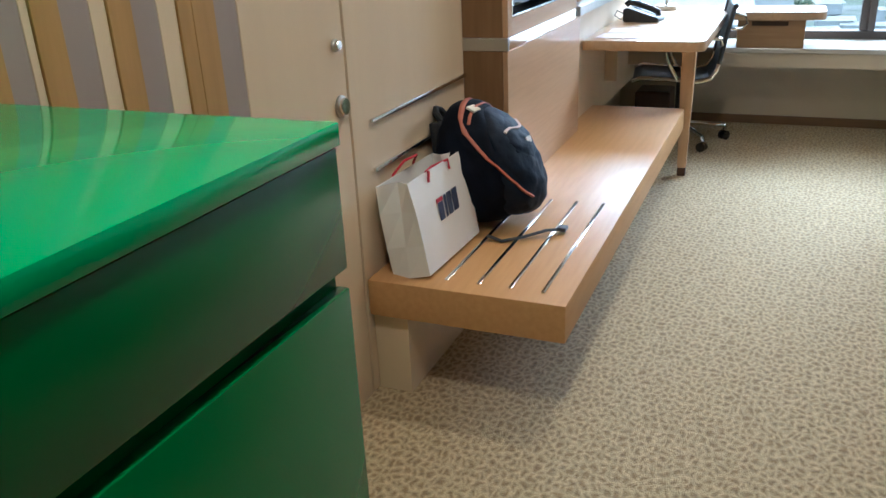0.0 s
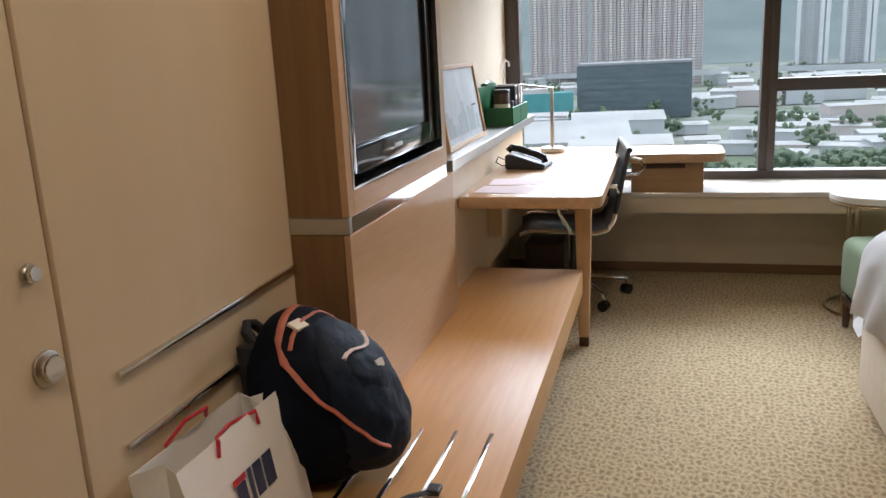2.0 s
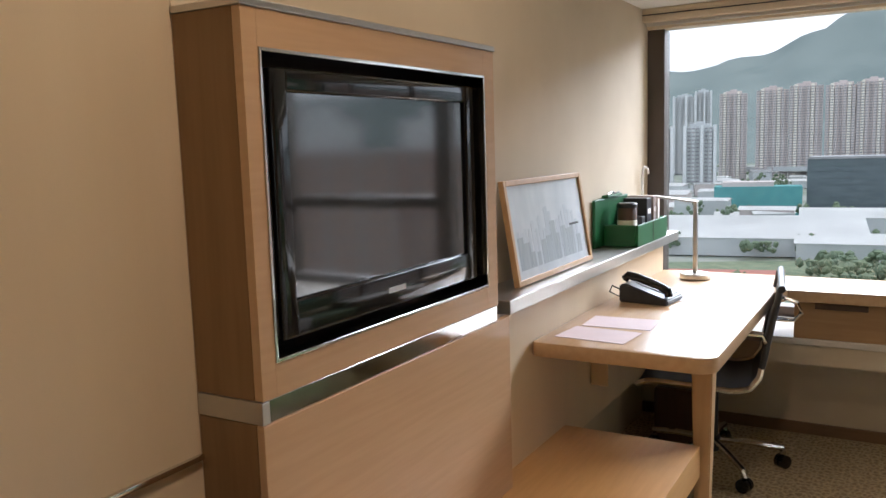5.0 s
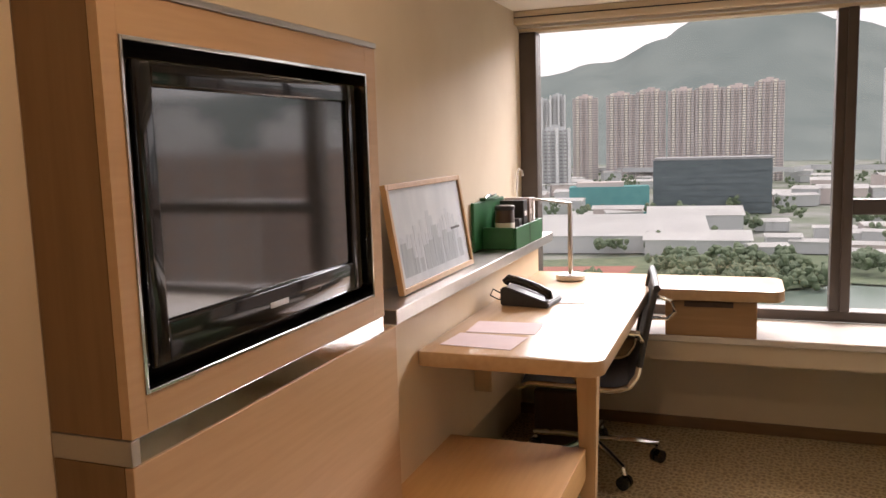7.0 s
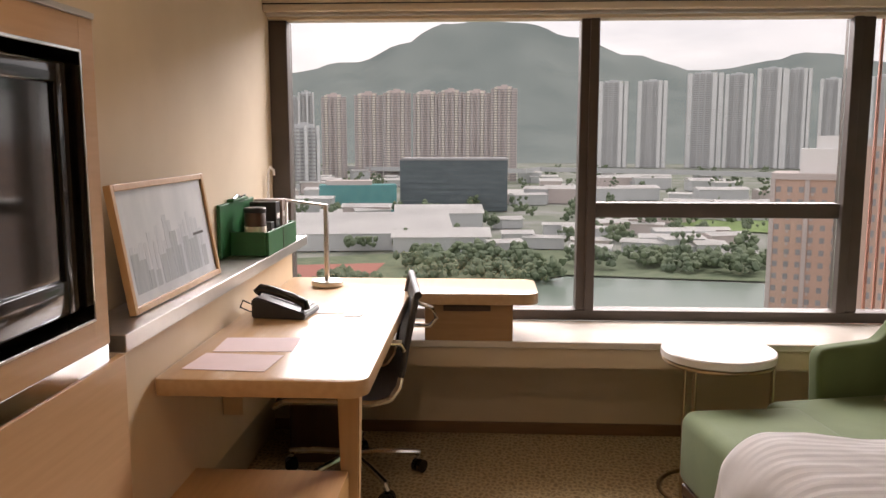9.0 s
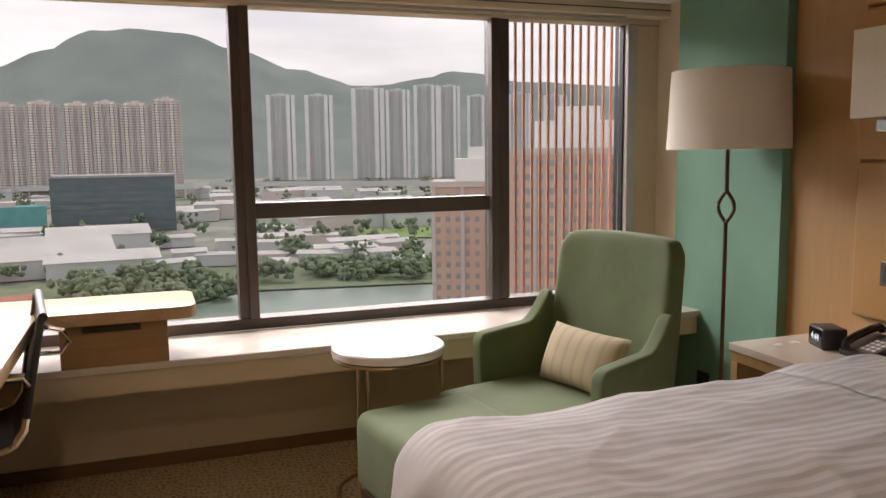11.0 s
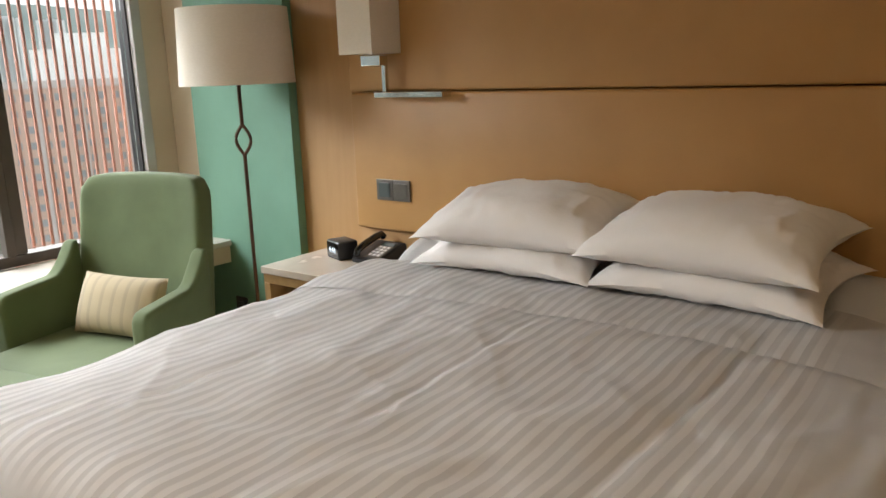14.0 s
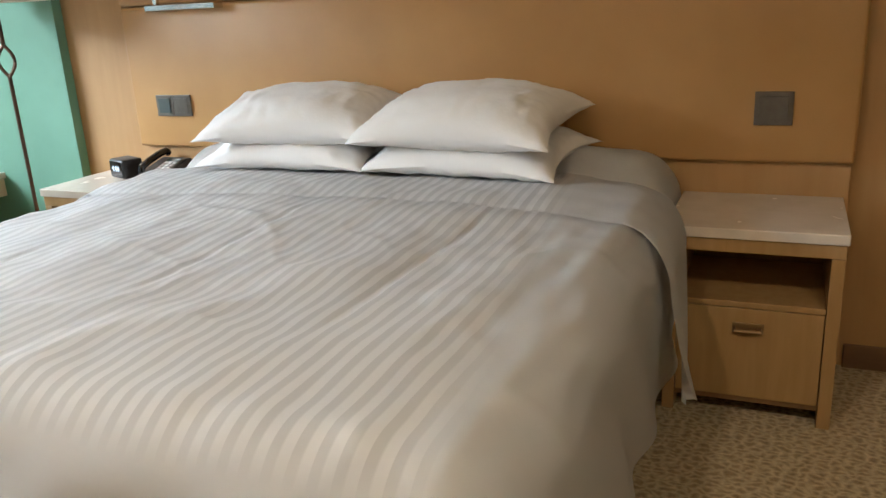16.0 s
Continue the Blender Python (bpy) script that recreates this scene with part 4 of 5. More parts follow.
def crease(X, Y):
    n1 = noise.noise(Vector((X * 1.7, Y * 2.4, 0.3)))
    n2 = noise.noise(Vector((X * 4.5 + 3, Y * 5.5, 1.3)))
    n3 = noise.noise(Vector((X * 11, Y * 14 + 0.5 * X, 4.1)))
    ridge = (1 - abs(noise.noise(Vector((X * 2.6 + 9, Y * 3.1, 7.7))))) ** 8
    wav = 0.025 * noise.noise(Vector((X * 2.2, 3.3, 1.0)))
    line = sum(math.exp(-((Y - y0 - wav - k * (X - 1.6)) / 0.010) ** 2) * max(0.0, min(1.0, (X - xa) * 6, (xb - X) * 6)) for y0, k, xa, xb in ((5.78, 0.02, 1.35, 2.25), (5.26, -0.03, 1.3, 2.2), (6.25, 0.05, 1.1, 1.7)))
    n4 = noise.noise(Vector((X * 5 + 1, Y * 24, 2.2))) * max(0.0, noise.noise(Vector((X * 1.5, Y * 1.9, 8.8))) + 0.15)
    return 0.014 * n1 + 0.011 * n2 + 0.0045 * n3 + 0.005 * ridge - 0.004 * line + 0.008 * n4


def bed():
    b = thing("bed", (1.9, 5.76, 0), "wide hotel bed made with white striped linen", "bed")
    part("divan_base", box(BX0 + 0.005, BX1, BY0 + 0.06, BY1 - 0.06, 0.04, 0.36, 0.012), M_DIVAN, b, "beige upholstered base", smooth=True)
    for x in (1.1, 2.7):
        for y in (4.98, 6.54):
            part("leg", lathe([(0.02, 0), (0.028, 0.041)], 14, Matrix.Translation((x, y, 0))), M_DARKW, b)
    part("mattress", box(BX0 + 0.03, BX1 - 0.005, BY0 + 0.03, BY1 - 0.03, 0.362, BZ - 0.03, 0.05, 4), M_SHEET, b, "white mattress with fitted sheet", smooth=True)


def crown(X, Y):
    """The stuffed bed is highest along its middle and at the head."""
    v = min(1.0, max(0.0, (Y - BY0) * (BY1 - Y) / 0.45))
    u = min(1.0, max(0.0, (X - 1.7) / 1.0))
    return 0.022 * v + 0.012 * u * u * (3 - 2 * u)


def bed_sheet():
    s = thing("bed_sheet", (2.6, 5.76, 0.6), "smooth white sheet tucked at the head end", "sheet")

    def fn(u, v):
        X, Y = 2.2 + 0.654 * u, BY0 - 0.34 + (BY1 - BY0 + 0.68) * v
        k = min(1.0, max(0.0, (X - 2.50) / 0.20))
        p = wrap(X, Y, -5, BY0 - 0.005, BY1 + 0.005, BZ - 0.005 + crown(X, Y) + 0.088 * k * k * (3 - 2 * k) - 0.10 * max(0, u - 0.82), 0.15, 0.0)
        p.z += 0.5 * crease(X, Y)
        p.y += 0.006 * noise.noise(Vector((X * 7, p.z * 4, 3.0))) * (abs(Y - 5.76) > 0.9)
        return p

    part("cloth", sheet(fn, 40, 120, -0.006), M_SHEET, s, smooth=True)


def duvet():
    d = thing("duvet", (1.7, 5.76, 0.6), "white striped sateen duvet spread over the bed, stripes fading near two edges", "duvet")
    X0, X1, Y0, Y1 = BX0 - 0.28, 2.46, BY0 - 0.46, BY1 + 0.35

    def fn(u, v):
        X, Y = X0 + (X1 - X0) * u, Y0 + (Y1 - Y0) * v
        edge = 0.5 + 0.5 * min(1, max(0, (X - BX0) * 3))
        p = wrap(X, Y, BX0 - 0.02, BY0 - 0.045, BY1 + 0.05, BZ + 0.018 + crown(X, Y), 0.13, 0.012)
        c = crease(X, Y)
        hem = max(0.0, BX0 - X) + max(0.0, BY0 - Y) + max(0.0, Y - BY1)
        fold = 0.014 * math.sin((X + Y) * 19 + 2 * noise.noise(Vector((X * 2, Y * 2, 0)))) * min(1, hem * 4)
        p += Vector((-fold if X < BX0 else 0, -fold if Y < BY0 else (fold if Y > BY1 else 0), c * edge))
        # small pulled folds near the foot
        near = max(0.0, 1 - abs(X - 1.02) / 0.22)
        p.z += 0.007 * near * noise.noise(Vector((X * 3 + Y * 2, Y * 13, 6.1)))
        return p

    part("cover", sheet(fn, 170, 330, -0.012, lambda u, v: (X0 + (X1 - X0) * u, Y0 + (Y1 - Y0) * v)), M_DUVET, d, smooth=True)
    XA, XB, L = 2.14, 2.52, 0.47

    def spread(u, v):
        Y = BY0 - L + (Y1 - 0.02 - BY0 + L) * v
        lean = 0.05 * math.sin((Y - BY0) * 2.2)
        s = min(1.0, max(0.0, (BY0 - Y) / L))
        xf = XA + lean * (s == 0) - 0.13 * math.sin(math.pi * min(1.0, s * 0.75))
        return xf + (XB - XA) * u * (1 - 0.85 * s ** 3) + 0.10 * s * s * (1 - u), Y, s

    def band(u, v):
        X, Y, s = spread(u, v)
        lift = 0.033 - 0.010 * (1 - u) ** 8 - 0.03 * max(0, u - 0.8) * 5 * max(0, u - 0.8)
        p = wrap(X, Y, -5, BY0 - 0.07, BY1 + 0.065, BZ + lift + crown(X, Y), 0.14, 0.05)
        p.z += crease(X, Y)
        p.y -= 0.018 * s * (1 + math.sin(u * 5 + 1.0))
        return p

    part("turn_down", sheet(band, 36, 260, -0.012, lambda u, v: (spread(u, v)[0] + 0.02, spread(u, v)[1] + 0.017)), M_DUVET, d, "folded-back top edge", smooth=True)


M_DIVAN = mat("beige_divan_fabric", (0.58, 0.49, 0.37), 0.8, color2=(0.54, 0.45, 0.335), scale=30, bump=0.1, bump_scale=300)
bed()
bed_sheet()
duvet()


def pillow(m, w, h, t, seed, base):
    p = thing("pillow", base, "plump white cotton pillow with soft creases", "pillow", "pillows on the bed")
    o = bmesh.new()
    n = 46
    rows = {}
    for side in (1, -1):
        for i in range(n + 1):
            for j in range(n + 1):
                u, v = i / n * 2 - 1, j / n * 2 - 1
                if side < 0 and (i in (0, n) or j in (0, n)):
                    rows[side, i, j] = rows[1, i, j]
                    continue
                th = t * ((1 - abs(u) ** 2.6) * (1 - abs(v) ** 2.6)) ** 0.55
                pinch = 1 - 0.11 * (1 - abs(u) ** 2) * abs(v) ** 3, 1 - 0.11 * (1 - abs(v) ** 2) * abs(u) ** 3
                edge = 1 - max(abs(u), abs(v)) ** 2
                wr = 0.005 * noise.noise(Vector((u * 3 + seed, v * 3, seed))) + 0.007 * edge * (1 - edge) * 4 * noise.noise(Vector((u * 4 + seed, v * 13 + seed, seed * 2))) + 0.006 * math.sqrt(edge) * noise.noise(Vector((u * 2.5 + seed, v * 9 + u * 2, seed)))
                ck = 1 + 0.02 * u * u * v * v
                rim = max(abs(u), abs(v)) ** 3 * edge * 2.6
                along = v if abs(u) > abs(v) else u
                wr += 0.008 * rim * noise.noise(Vector((along * 8 + seed, max(abs(u), abs(v)) * 1.4, seed * 3)))
                wr += 0.005 * edge * max(0.0, noise.noise(Vector((v * 7 + u * 1.5 + seed * 2, u * 1.6, seed))) - 0.1)
                rows[side, i, j] = o.verts.new((u * h * pinch[1] * ck, v * w * pinch[0] * ck, -0.022 * u * u * v * v + side * (th + wr * (th > 0.004)) * (1.0 if side > 0 else 0.75)))
    for side in (1, -1):
        for i in range(n):
            for j in range(n):
                f = [rows[side, i, j], rows[side, i + 1, j], rows[side, i + 1, j + 1], rows[side, i, j + 1]]
                o.faces.new(f if side > 0 else f[::-1])
    bmesh.ops.transform(o, matrix=m, verts=o.verts)
    part("cover", o, M_WHITE, p, smooth=True)


pillow(pose(2.61, 6.09, 0.752, 0, -5, 2), 0.32, 0.225, 0.075, 1.3, (2.56, 6.1, 0.62))
pillow(pose(2.61, 5.43, 0.752, 0, -5, -5), 0.33, 0.23, 0.075, 4.1, (2.56, 5.4, 0.62))
pillow(pose(2.60, 6.07, 0.86, 0, -9, 5), 0.33, 0.225, 0.10, 8.8, (2.57, 6.1, 0.78))
pillow(pose(2.58, 5.45, 0.86, 0, -9, -4), 0.335, 0.23, 0.10, 12.4, (2.55, 5.43, 0.78))


# ---- headboard wall ----
def headboard():
    h = thing("headboard", (2.89, 5.7, 0.685), "tall tan leather headboard with a horizontal seam", "headboard")
    for z0, z1 in ((0.685, 1.255), (1.260, 1.80), (1.805, 2.2)):
        part("cushion", box(2.857, 2.918, 4.325, 7.092, z0, z1, 0.012, 3), M_TAN, h, smooth=True)
    part("lower_rail", box(2.885, 2.918, 4.33, 7.09, 0.40, 0.684, 0.003), M_TANW, h, "tan wooden rail below the padding")


headboard()


def sconce(yc, flip):
    s = thing("wall_sconce", (2.85, yc, 1.245), "square cream shaded wall light on a steel bracket", "wall lamp", "sconces beside the bed")
    y = lambda d: yc + d * flip
    part("bracket_bar", box(2.80, 2.8565, min(y(-0.17), y(0.17)), max(y(-0.17), y(0.17)), 1.236, 1.258, 0.002), M_CHROME, s)
    part("upright", box(2.80, 2.818, y(0.115) - 0.01, y(0.115) + 0.01, 1.259, 1.40, 0.002), M_CHROME, s)
    part("elbow", box(2.765, 2.799, y(0.15) - 0.05, y(0.15) + 0.05, 1.36, 1.40, 0.002), M_CHROME, s)
    a, cx, cy = 0.085, 2.768, y(0.15)
    o = box(cx - a, cx + a, cy - a, cy + a, 1.405, 1.70)
    low = [f for f in o.faces if f.normal.z < -0.9]
    bmesh.ops.inset_region(o, faces=low, thickness=0.004)
    bmesh.ops.translate(o, vec=(0, 0, 0.28), verts=low[0].verts[:])
    part("shade", o, M_SHADE, s, "square cream linen shade")


sconce(6.735, 1)
sconce(4.63, -1)


def switch_plate(y0, y1, z0, z1, kind):
    s = thing("switch_plate", (2.857, (y0 + y1) / 2, (z0 + z1) / 2), "grey metal switch plate on the headboard", "switch")
    w = (y1 - y0) / kind
    for i in range(kind):
        a, b = y0 + i * w + 0.001, y0 + (i + 1) * w - 0.001
        pl = part("plate", box(2.848, 2.8568, a, b, z0, z1, 0.002), M_GREYSW, s)
        part("rocker" if i == 0 else "display", box(2.845, 2.8478, a + 0.014, b - 0.014, z0 + 0.014, z1 - 0.014, 0.001), M_GREYSW if i == 0 else M_LCD, pl)


switch_plate(6.783, 6.962, 0.815, 0.902, 2)
switch_plate(4.505, 4.618, 0.803, 0.905, 1)

setting("pillar_panel", box(2.870, 2.919, 7.475, 8.185, 0.0, 2.2, 0.002), M_TEAL, "sea green fabric wall panel beside the window", "wall panel")
so = thing("wall_socket", (2.88, 7.93, 0.16), "small dark socket low on the green panel", "socket")
part("plate", box(2.861, 2.8698, 7.89, 7.975, 0.16, 0.245, 0.002), M_BLACKM, so)
part("plug", box(2.840, 2.8608, 7.91, 7.95, 0.185, 0.225, 0.004), M_BLACKM, so)


def nightstand(y0, y1):
    n = thing("nightstand", (2.67, (y0 + y1) / 2, 0), "oak nightstand with a stone top, open shelf and drawer", "nightstand", "nightstands")
    x0, x1 = 2.46, 2.884
    part("stone_top", box(x0 - 0.008, x1, y0 - 0.006, y1 + 0.006, 0.548, 0.578, 0.003), M_STONE, n, "pale stone top")
    part("apron", box(x0, x0 + 0.018, y0, y1, 0.508, 0.547, 0.002), M_OAKN, n)
    for a, b in ((y0, y0 + 0.035), (y1 - 0.035, y1)):
        part("side", box(x0, x1, a, b, 0.0, 0.507, 0.002), M_OAKN, n)
    part("shelf", box(x0 + 0.004, x1 - 0.015, y0 + 0.036, y1 - 0.036, 0.345, 0.362, 0.002), M_OAKN, n)
    # darkened oak on back and bottom paints the shade within the carcass
    part("back", box(x1 - 0.014, x1, y0 + 0.036, y1 - 0.036, 0.06, 0.543), M_DIMOAK, n)
    part("bottom", box(x0 + 0.01, x1 - 0.015, y0 + 0.036, y1 - 0.036, 0.05, 0.066), M_DIMOAK, n)
    dr = part("drawer", box(x0 + 0.002, x0 + 0.02, y0 + 0.038, y1 - 0.038, 0.068, 0.343, 0.002), M_OAKN, n, "oak drawer front")
    yc = (y0 + y1) / 2
    part("handle", tube([(x0 + 0.001, yc - 0.035, 0.285), (x0 - 0.016, yc - 0.035, 0.282), (x0 - 0.018, yc + 0.035, 0.282), (x0 + 0.001, yc + 0.035, 0.285)], 0.005, 8), M_BRASS, dr, "small brass drop handle", smooth=True)
    part("handle_plate", box(x0 - 0.0025, x0 + 0.0015, yc - 0.042, yc + 0.042, 0.270, 0.302, 0.001), M_BRASS, dr)


M_OAKN = mat("golden_oak_nightstand", (0.43, 0.27, 0.115), 0.42, color2=(0.38, 0.23, 0.09), scale=5, stretch=(7, 7, 0.8), bump=0.03, bump_scale=60)
nightstand(4.35, 4.815)
nightstand(6.80, 7.26)


def alarm_clock():
    m = pose(2.73, 7.065, 0.5785, 0, 0, -20)
    c = thing("alarm_clock", (2.73, 7.065, 0.57), "small black cube alarm clock with white digits", "clock")
    b = part("body", box(-0.045, 0.045, -0.058, 0.058, 0, 0.078, 0.008, 3, m=m), M_BLACKM, c, smooth=True)
    part("face", box(-0.0475, -0.0455, -0.05, 0.05, 0.01, 0.07, m=m), M_BLACK, b)
    cu = bpy.data.curves.new("digits", "FONT")
    cu.body, cu.size, cu.align_x, cu.align_y, cu.extrude = "4:44", 0.036, "CENTER", "CENTER", 0.0003
    tmp = bpy.data.objects.new("digits_tmp", cu)
    me = bpy.data.meshes.new_from_object(tmp)
    bpy.data.objects.remove(tmp)
    bm = bmesh.new()
    bm.from_mesh(me)
    bmesh.ops.transform(bm, matrix=m @ pose(-0.0482, 0, 0.04, 90, 0, -90), verts=bm.verts)
    part("digits", bm, M_CLOCK, b, "white glowing digits 4:44")


alarm_clock()
telephone(pose(2.77, 6.895, 0.5785, 0, 0, 176) @ Matrix.Diagonal((0.88, 0.88, 0.88, 1)), (2.77, 6.895, 0.57), "black bedside telephone with grey keys")


# ---- corner by the window ----
def floor_lamp():
    x, y = 2.63, 7.52
    l = thing("floor_lamp", (x, y, 0), "bronze floor lamp with a wide cream drum shade", "lamp")
    part("base", lathe([(0.14, 0), (0.145, 0.006), (0.14, 0.014), (0.02, 0.022)], 36, Matrix.Translation((x, y, 0))), M_BRONZE, l, smooth=True)
    part("pole", rod((x, y, 0.02), (x, y, 1.005), 0.0085), M_BRONZE, l, smooth=True)
    for s in (-1, 1):
        part("loop", tube([(x - 0.3 * s * 0.04 * math.sin(math.pi * i / 12), y + s * 0.034 * math.sin(math.pi * i / 12), 1.005 + 0.13 * i / 12) for i in range(13)], 0.0075, 8), M_BRONZE, l, "bronze eye-shaped loop", smooth=True)
    part("upper_pole", rod((x, y, 1.135), (x, y, 1.5), 0.0085), M_BRONZE, l, smooth=True)
    o = lathe([(0.242, 1.305), (0.228, 1.615)], 48, Matrix.Translation((x, y, 0)), close=False)
    bmesh.ops.solidify(o, geom=o.faces[:], thickness=0.004)
    part("shade", o, M_SHADE, l, "cream linen drum shade", smooth=True)
    part("spider", rod((x - 0.22, y, 1.49), (x + 0.22, y, 1.49), 0.003, n=6), M_BRONZE, l)


floor_lamp()


def side_table():
    x, y = 1.24, 7.72
    t = thing("side_table", (x, y, 0), "round white stone side table on slim bronze rods", "table")
    part("tabletop", lathe([(0.205, 0.55), (0.215, 0.555), (0.215, 0.58), (0.21, 0.585)], 56, Matrix.Translation((x, y, 0))), M_TABLET, t, "round white stone top", smooth=True)
    ringpts = lambda r, z: [(x + r * math.cos(2 * math.pi * i / 40), y + r * math.sin(2 * math.pi * i / 40), z) for i in range(40)]
    part("top_ring", tube(ringpts(0.203, 0.541), 0.008, 8, True), M_BRASS, t, smooth=True)
    part("base_ring", tube(ringpts(0.203, 0.009), 0.0085, 8, True), M_BRASS, t, smooth=True)
    for a in (0, 12, 120, 132, 240, 252):
        p = (x + 0.203 * math.cos(radians(a - 20)), y + 0.203 * math.sin(radians(a - 20)))
        part("rod", rod((*p, 0.009), (*p, 0.541), 0.0065), M_BRASS, t, smooth=True)


side_table()


def armchair():
    c = thing("armchair", (1.80, 7.39, 0), "sage green velvet wing armchair with sloping arms", "armchair")
    m = pose(1.775, 7.39, 0, 0, 0, 180 + 13)
    W = 0.335

    def shell(fn, n_u, n_v):
        """A padded closed body: fn(u, v, w) with u, v, w in -1..1 on a rounded block."""
        o = bmesh.new()
        bmesh.ops.create_cube(o, size=2)
        bmesh.ops.subdivide_edges(o, edges=o.edges[:], cuts=n_u, use_grid_fill=True)
        for v in o.verts:
            v.co = m @ fn(*v.co)
        return o

    def back(a, b, z):
        q = (abs(a) ** 6 + abs(b) ** 14 + abs(z) ** 18) ** (-1 / 10) if max(abs(a), abs(b), abs(z)) > 0.9 else 1
        q = min(1.0, q)
        a, b, z = a * q, b * q, z * q
        h = (z + 1) / 2
        x = -0.235 - 0.125 * h + 0.062 * a * (1 - 0.25 * h) + 0.035 * abs(b) ** 3 - 0.012 * math.sin(math.pi * h)
        return Vector((x, b * W * (0.93 - 0.05 * h), 0.17 + 0.825 * h - 0.012 * b * b * (h > 0.9)))

    part("backrest", shell(back, 22, 22), M_VELVET, c, "high green velvet back", smooth=True)
    for s in (-1, 1):
        def arm(a, b, z):
            q = (abs(a) ** 14 + abs(b) ** 6 + abs(z) ** 14) ** (-1 / 10) if max(abs(a), abs(b), abs(z)) > 0.9 else 1
            q = min(1.0, q)
            a, b, z = a * q, b * q, z * q
            u, h = (1 - a) / 2, (z + 1) / 2
            top = 0.600 + 0.035 * u + 0.15 * max(0, (u - 0.66) / 0.34) ** 1.6
            zz = 0.16 + (top - 0.16) * h
            return Vector((0.10 - 0.36 * u + 0.015 * h, s * (W - 0.01 + 0.012 * h - 0.02 * u) + 0.037 * b, zz))
        part("armrest", shell(arm, 18, 18), M_VELVET, c, "sloping green velvet arm", smooth=True)
    part("seat_frame", box(-0.24, 0.30, -W + 0.04, W - 0.04, 0.15, 0.29, 0.02, m=m), M_VELVET, c, smooth=True)
    part("seat_cushion", box(-0.20, 0.35, -W + 0.045, W - 0.045, 0.292, 0.425, 0.045, 5, m=m), M_VELVET, c, smooth=True)
    for x, y in ((0.28, -0.27), (0.28, 0.27), (-0.24, -0.27), (-0.24, 0.27)):
        part("leg", lathe([(0.014, 0), (0.022, 0.155)], 12, m @ Matrix.Translation((x, y, 0))), M_DARKW, c)


armchair()


def ottoman():
    m = pose(1.305, 7.235, 0, 0, 0, 8)
    o = thing("ottoman", (1.285, 7.22, 0), "sage green velvet footstool on a dark wooden base", "footstool")
    part("cushion", box(-0.235, 0.225, -0.27, 0.27, 0.15, 0.43, 0.05, 5, m=m), M_VELVET, o, smooth=True)
    part("plinth", box(-0.22, 0.21, -0.25, 0.25, 0.115, 0.152, 0.004, m=m), M_DARKW, o)
    for x in (-0.20, 0.19):
        for y in (-0.23, 0.23):
            part("leg", lathe([(0.014, 0), (0.022, 0.116)], 12, m @ Matrix.Translation((x, y, 0))), M_DARKW, o)


ottoman()


def lumbar_cushion():
    m = pose(1.90, 7.40, 0.535, 0, 0, 193) @ pose(0, 0, 0, 0, 66, 0)
    p = thing("lumbar_cushion", (1.87, 7.40, 0.43), "small beige striped cushion on the armchair", "cushion")
    def face(sgn):
        def fn(u, v):
            a, b = u * 2 - 1, v * 2 - 1
            t = 0.055 * ((1 - abs(a) ** 3) * (1 - abs(b) ** 3)) ** 0.6
            return m @ Vector((a * 0.115 * (1 - 0.06 * (1 - b * b) * abs(a) ** 3), b * 0.20, sgn * t))
        return sheet(fn, 18, 26, 0, lambda u, v: (v * 0.40, u * 0.23))
    part("front", face(1), M_CUSH, p, smooth=True)
    part("rear", face(-1), M_CUSH, p, smooth=True)


lumbar_cushion()


# ---- the view outside ----
GZ = -50.0


def polar(az, dist):
    return dist * math.sin(radians(az)), 5.0 + dist * math.cos(radians(az))


M_GROUND = mat("distant_ground", (0.15, 0.19, 0.13), 0.9, color2=(0.30, 0.31, 0.29), scale=0.03, detail=8)
M_WATER = mat("river_water", (0.20, 0.26, 0.225), 0.25, color2=(0.20, 0.27, 0.23), scale=0.05, spec=0.3)
# hill colour greyed and paled to carry the haze of distance
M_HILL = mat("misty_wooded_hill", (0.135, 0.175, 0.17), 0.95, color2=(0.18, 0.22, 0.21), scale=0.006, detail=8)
M_TOWER = mat("mauve_beige_render", (0.62, 0.55, 0.53), 0.85, color2=(0.57, 0.50, 0.48), scale=0.05)
M_BAYC = mat("cream_bay_render", (0.86, 0.79, 0.70), 0.85, color2=(0.80, 0.73, 0.64), scale=0.05)
M_BAYW = mat("white_rib_render", (0.74, 0.755, 0.76), 0.85, color2=(0.69, 0.705, 0.71), scale=0.05)
# the pale tower grey has some of that haze mixed in too
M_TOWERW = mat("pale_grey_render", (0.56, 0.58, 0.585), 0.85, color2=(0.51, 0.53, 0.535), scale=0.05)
M_WIN = mat("dull_window_band", (0.30, 0.30, 0.31), 0.5, color2=(0.37, 0.37, 0.38), scale=0.4)
M_DGLASS = mat("dark_office_glass", (0.10, 0.13, 0.145), 0.35, color2=(0.13, 0.165, 0.18), scale=0.1, stretch=(1, 1, 4))
M_NET = mat("teal_scaffold_net", (0.09, 0.30, 0.31), 0.8, color2=(0.11, 0.34, 0.34), scale=0.2)
M_ROOF = mat("white_metal_roof", (0.84, 0.84, 0.83), 0.6, color2=(0.74, 0.74, 0.73), scale=0.06)
M_BRICK = mat("salmon_brick_facade", (0.66, 0.46, 0.38), 0.85, color2=(0.61, 0.42, 0.34), scale=0.1)
M_LEAVES = mat("tree_leaves", (0.11, 0.155, 0.10), 0.8, color2=(0.16, 0.21, 0.125), scale=0.12, detail=8)
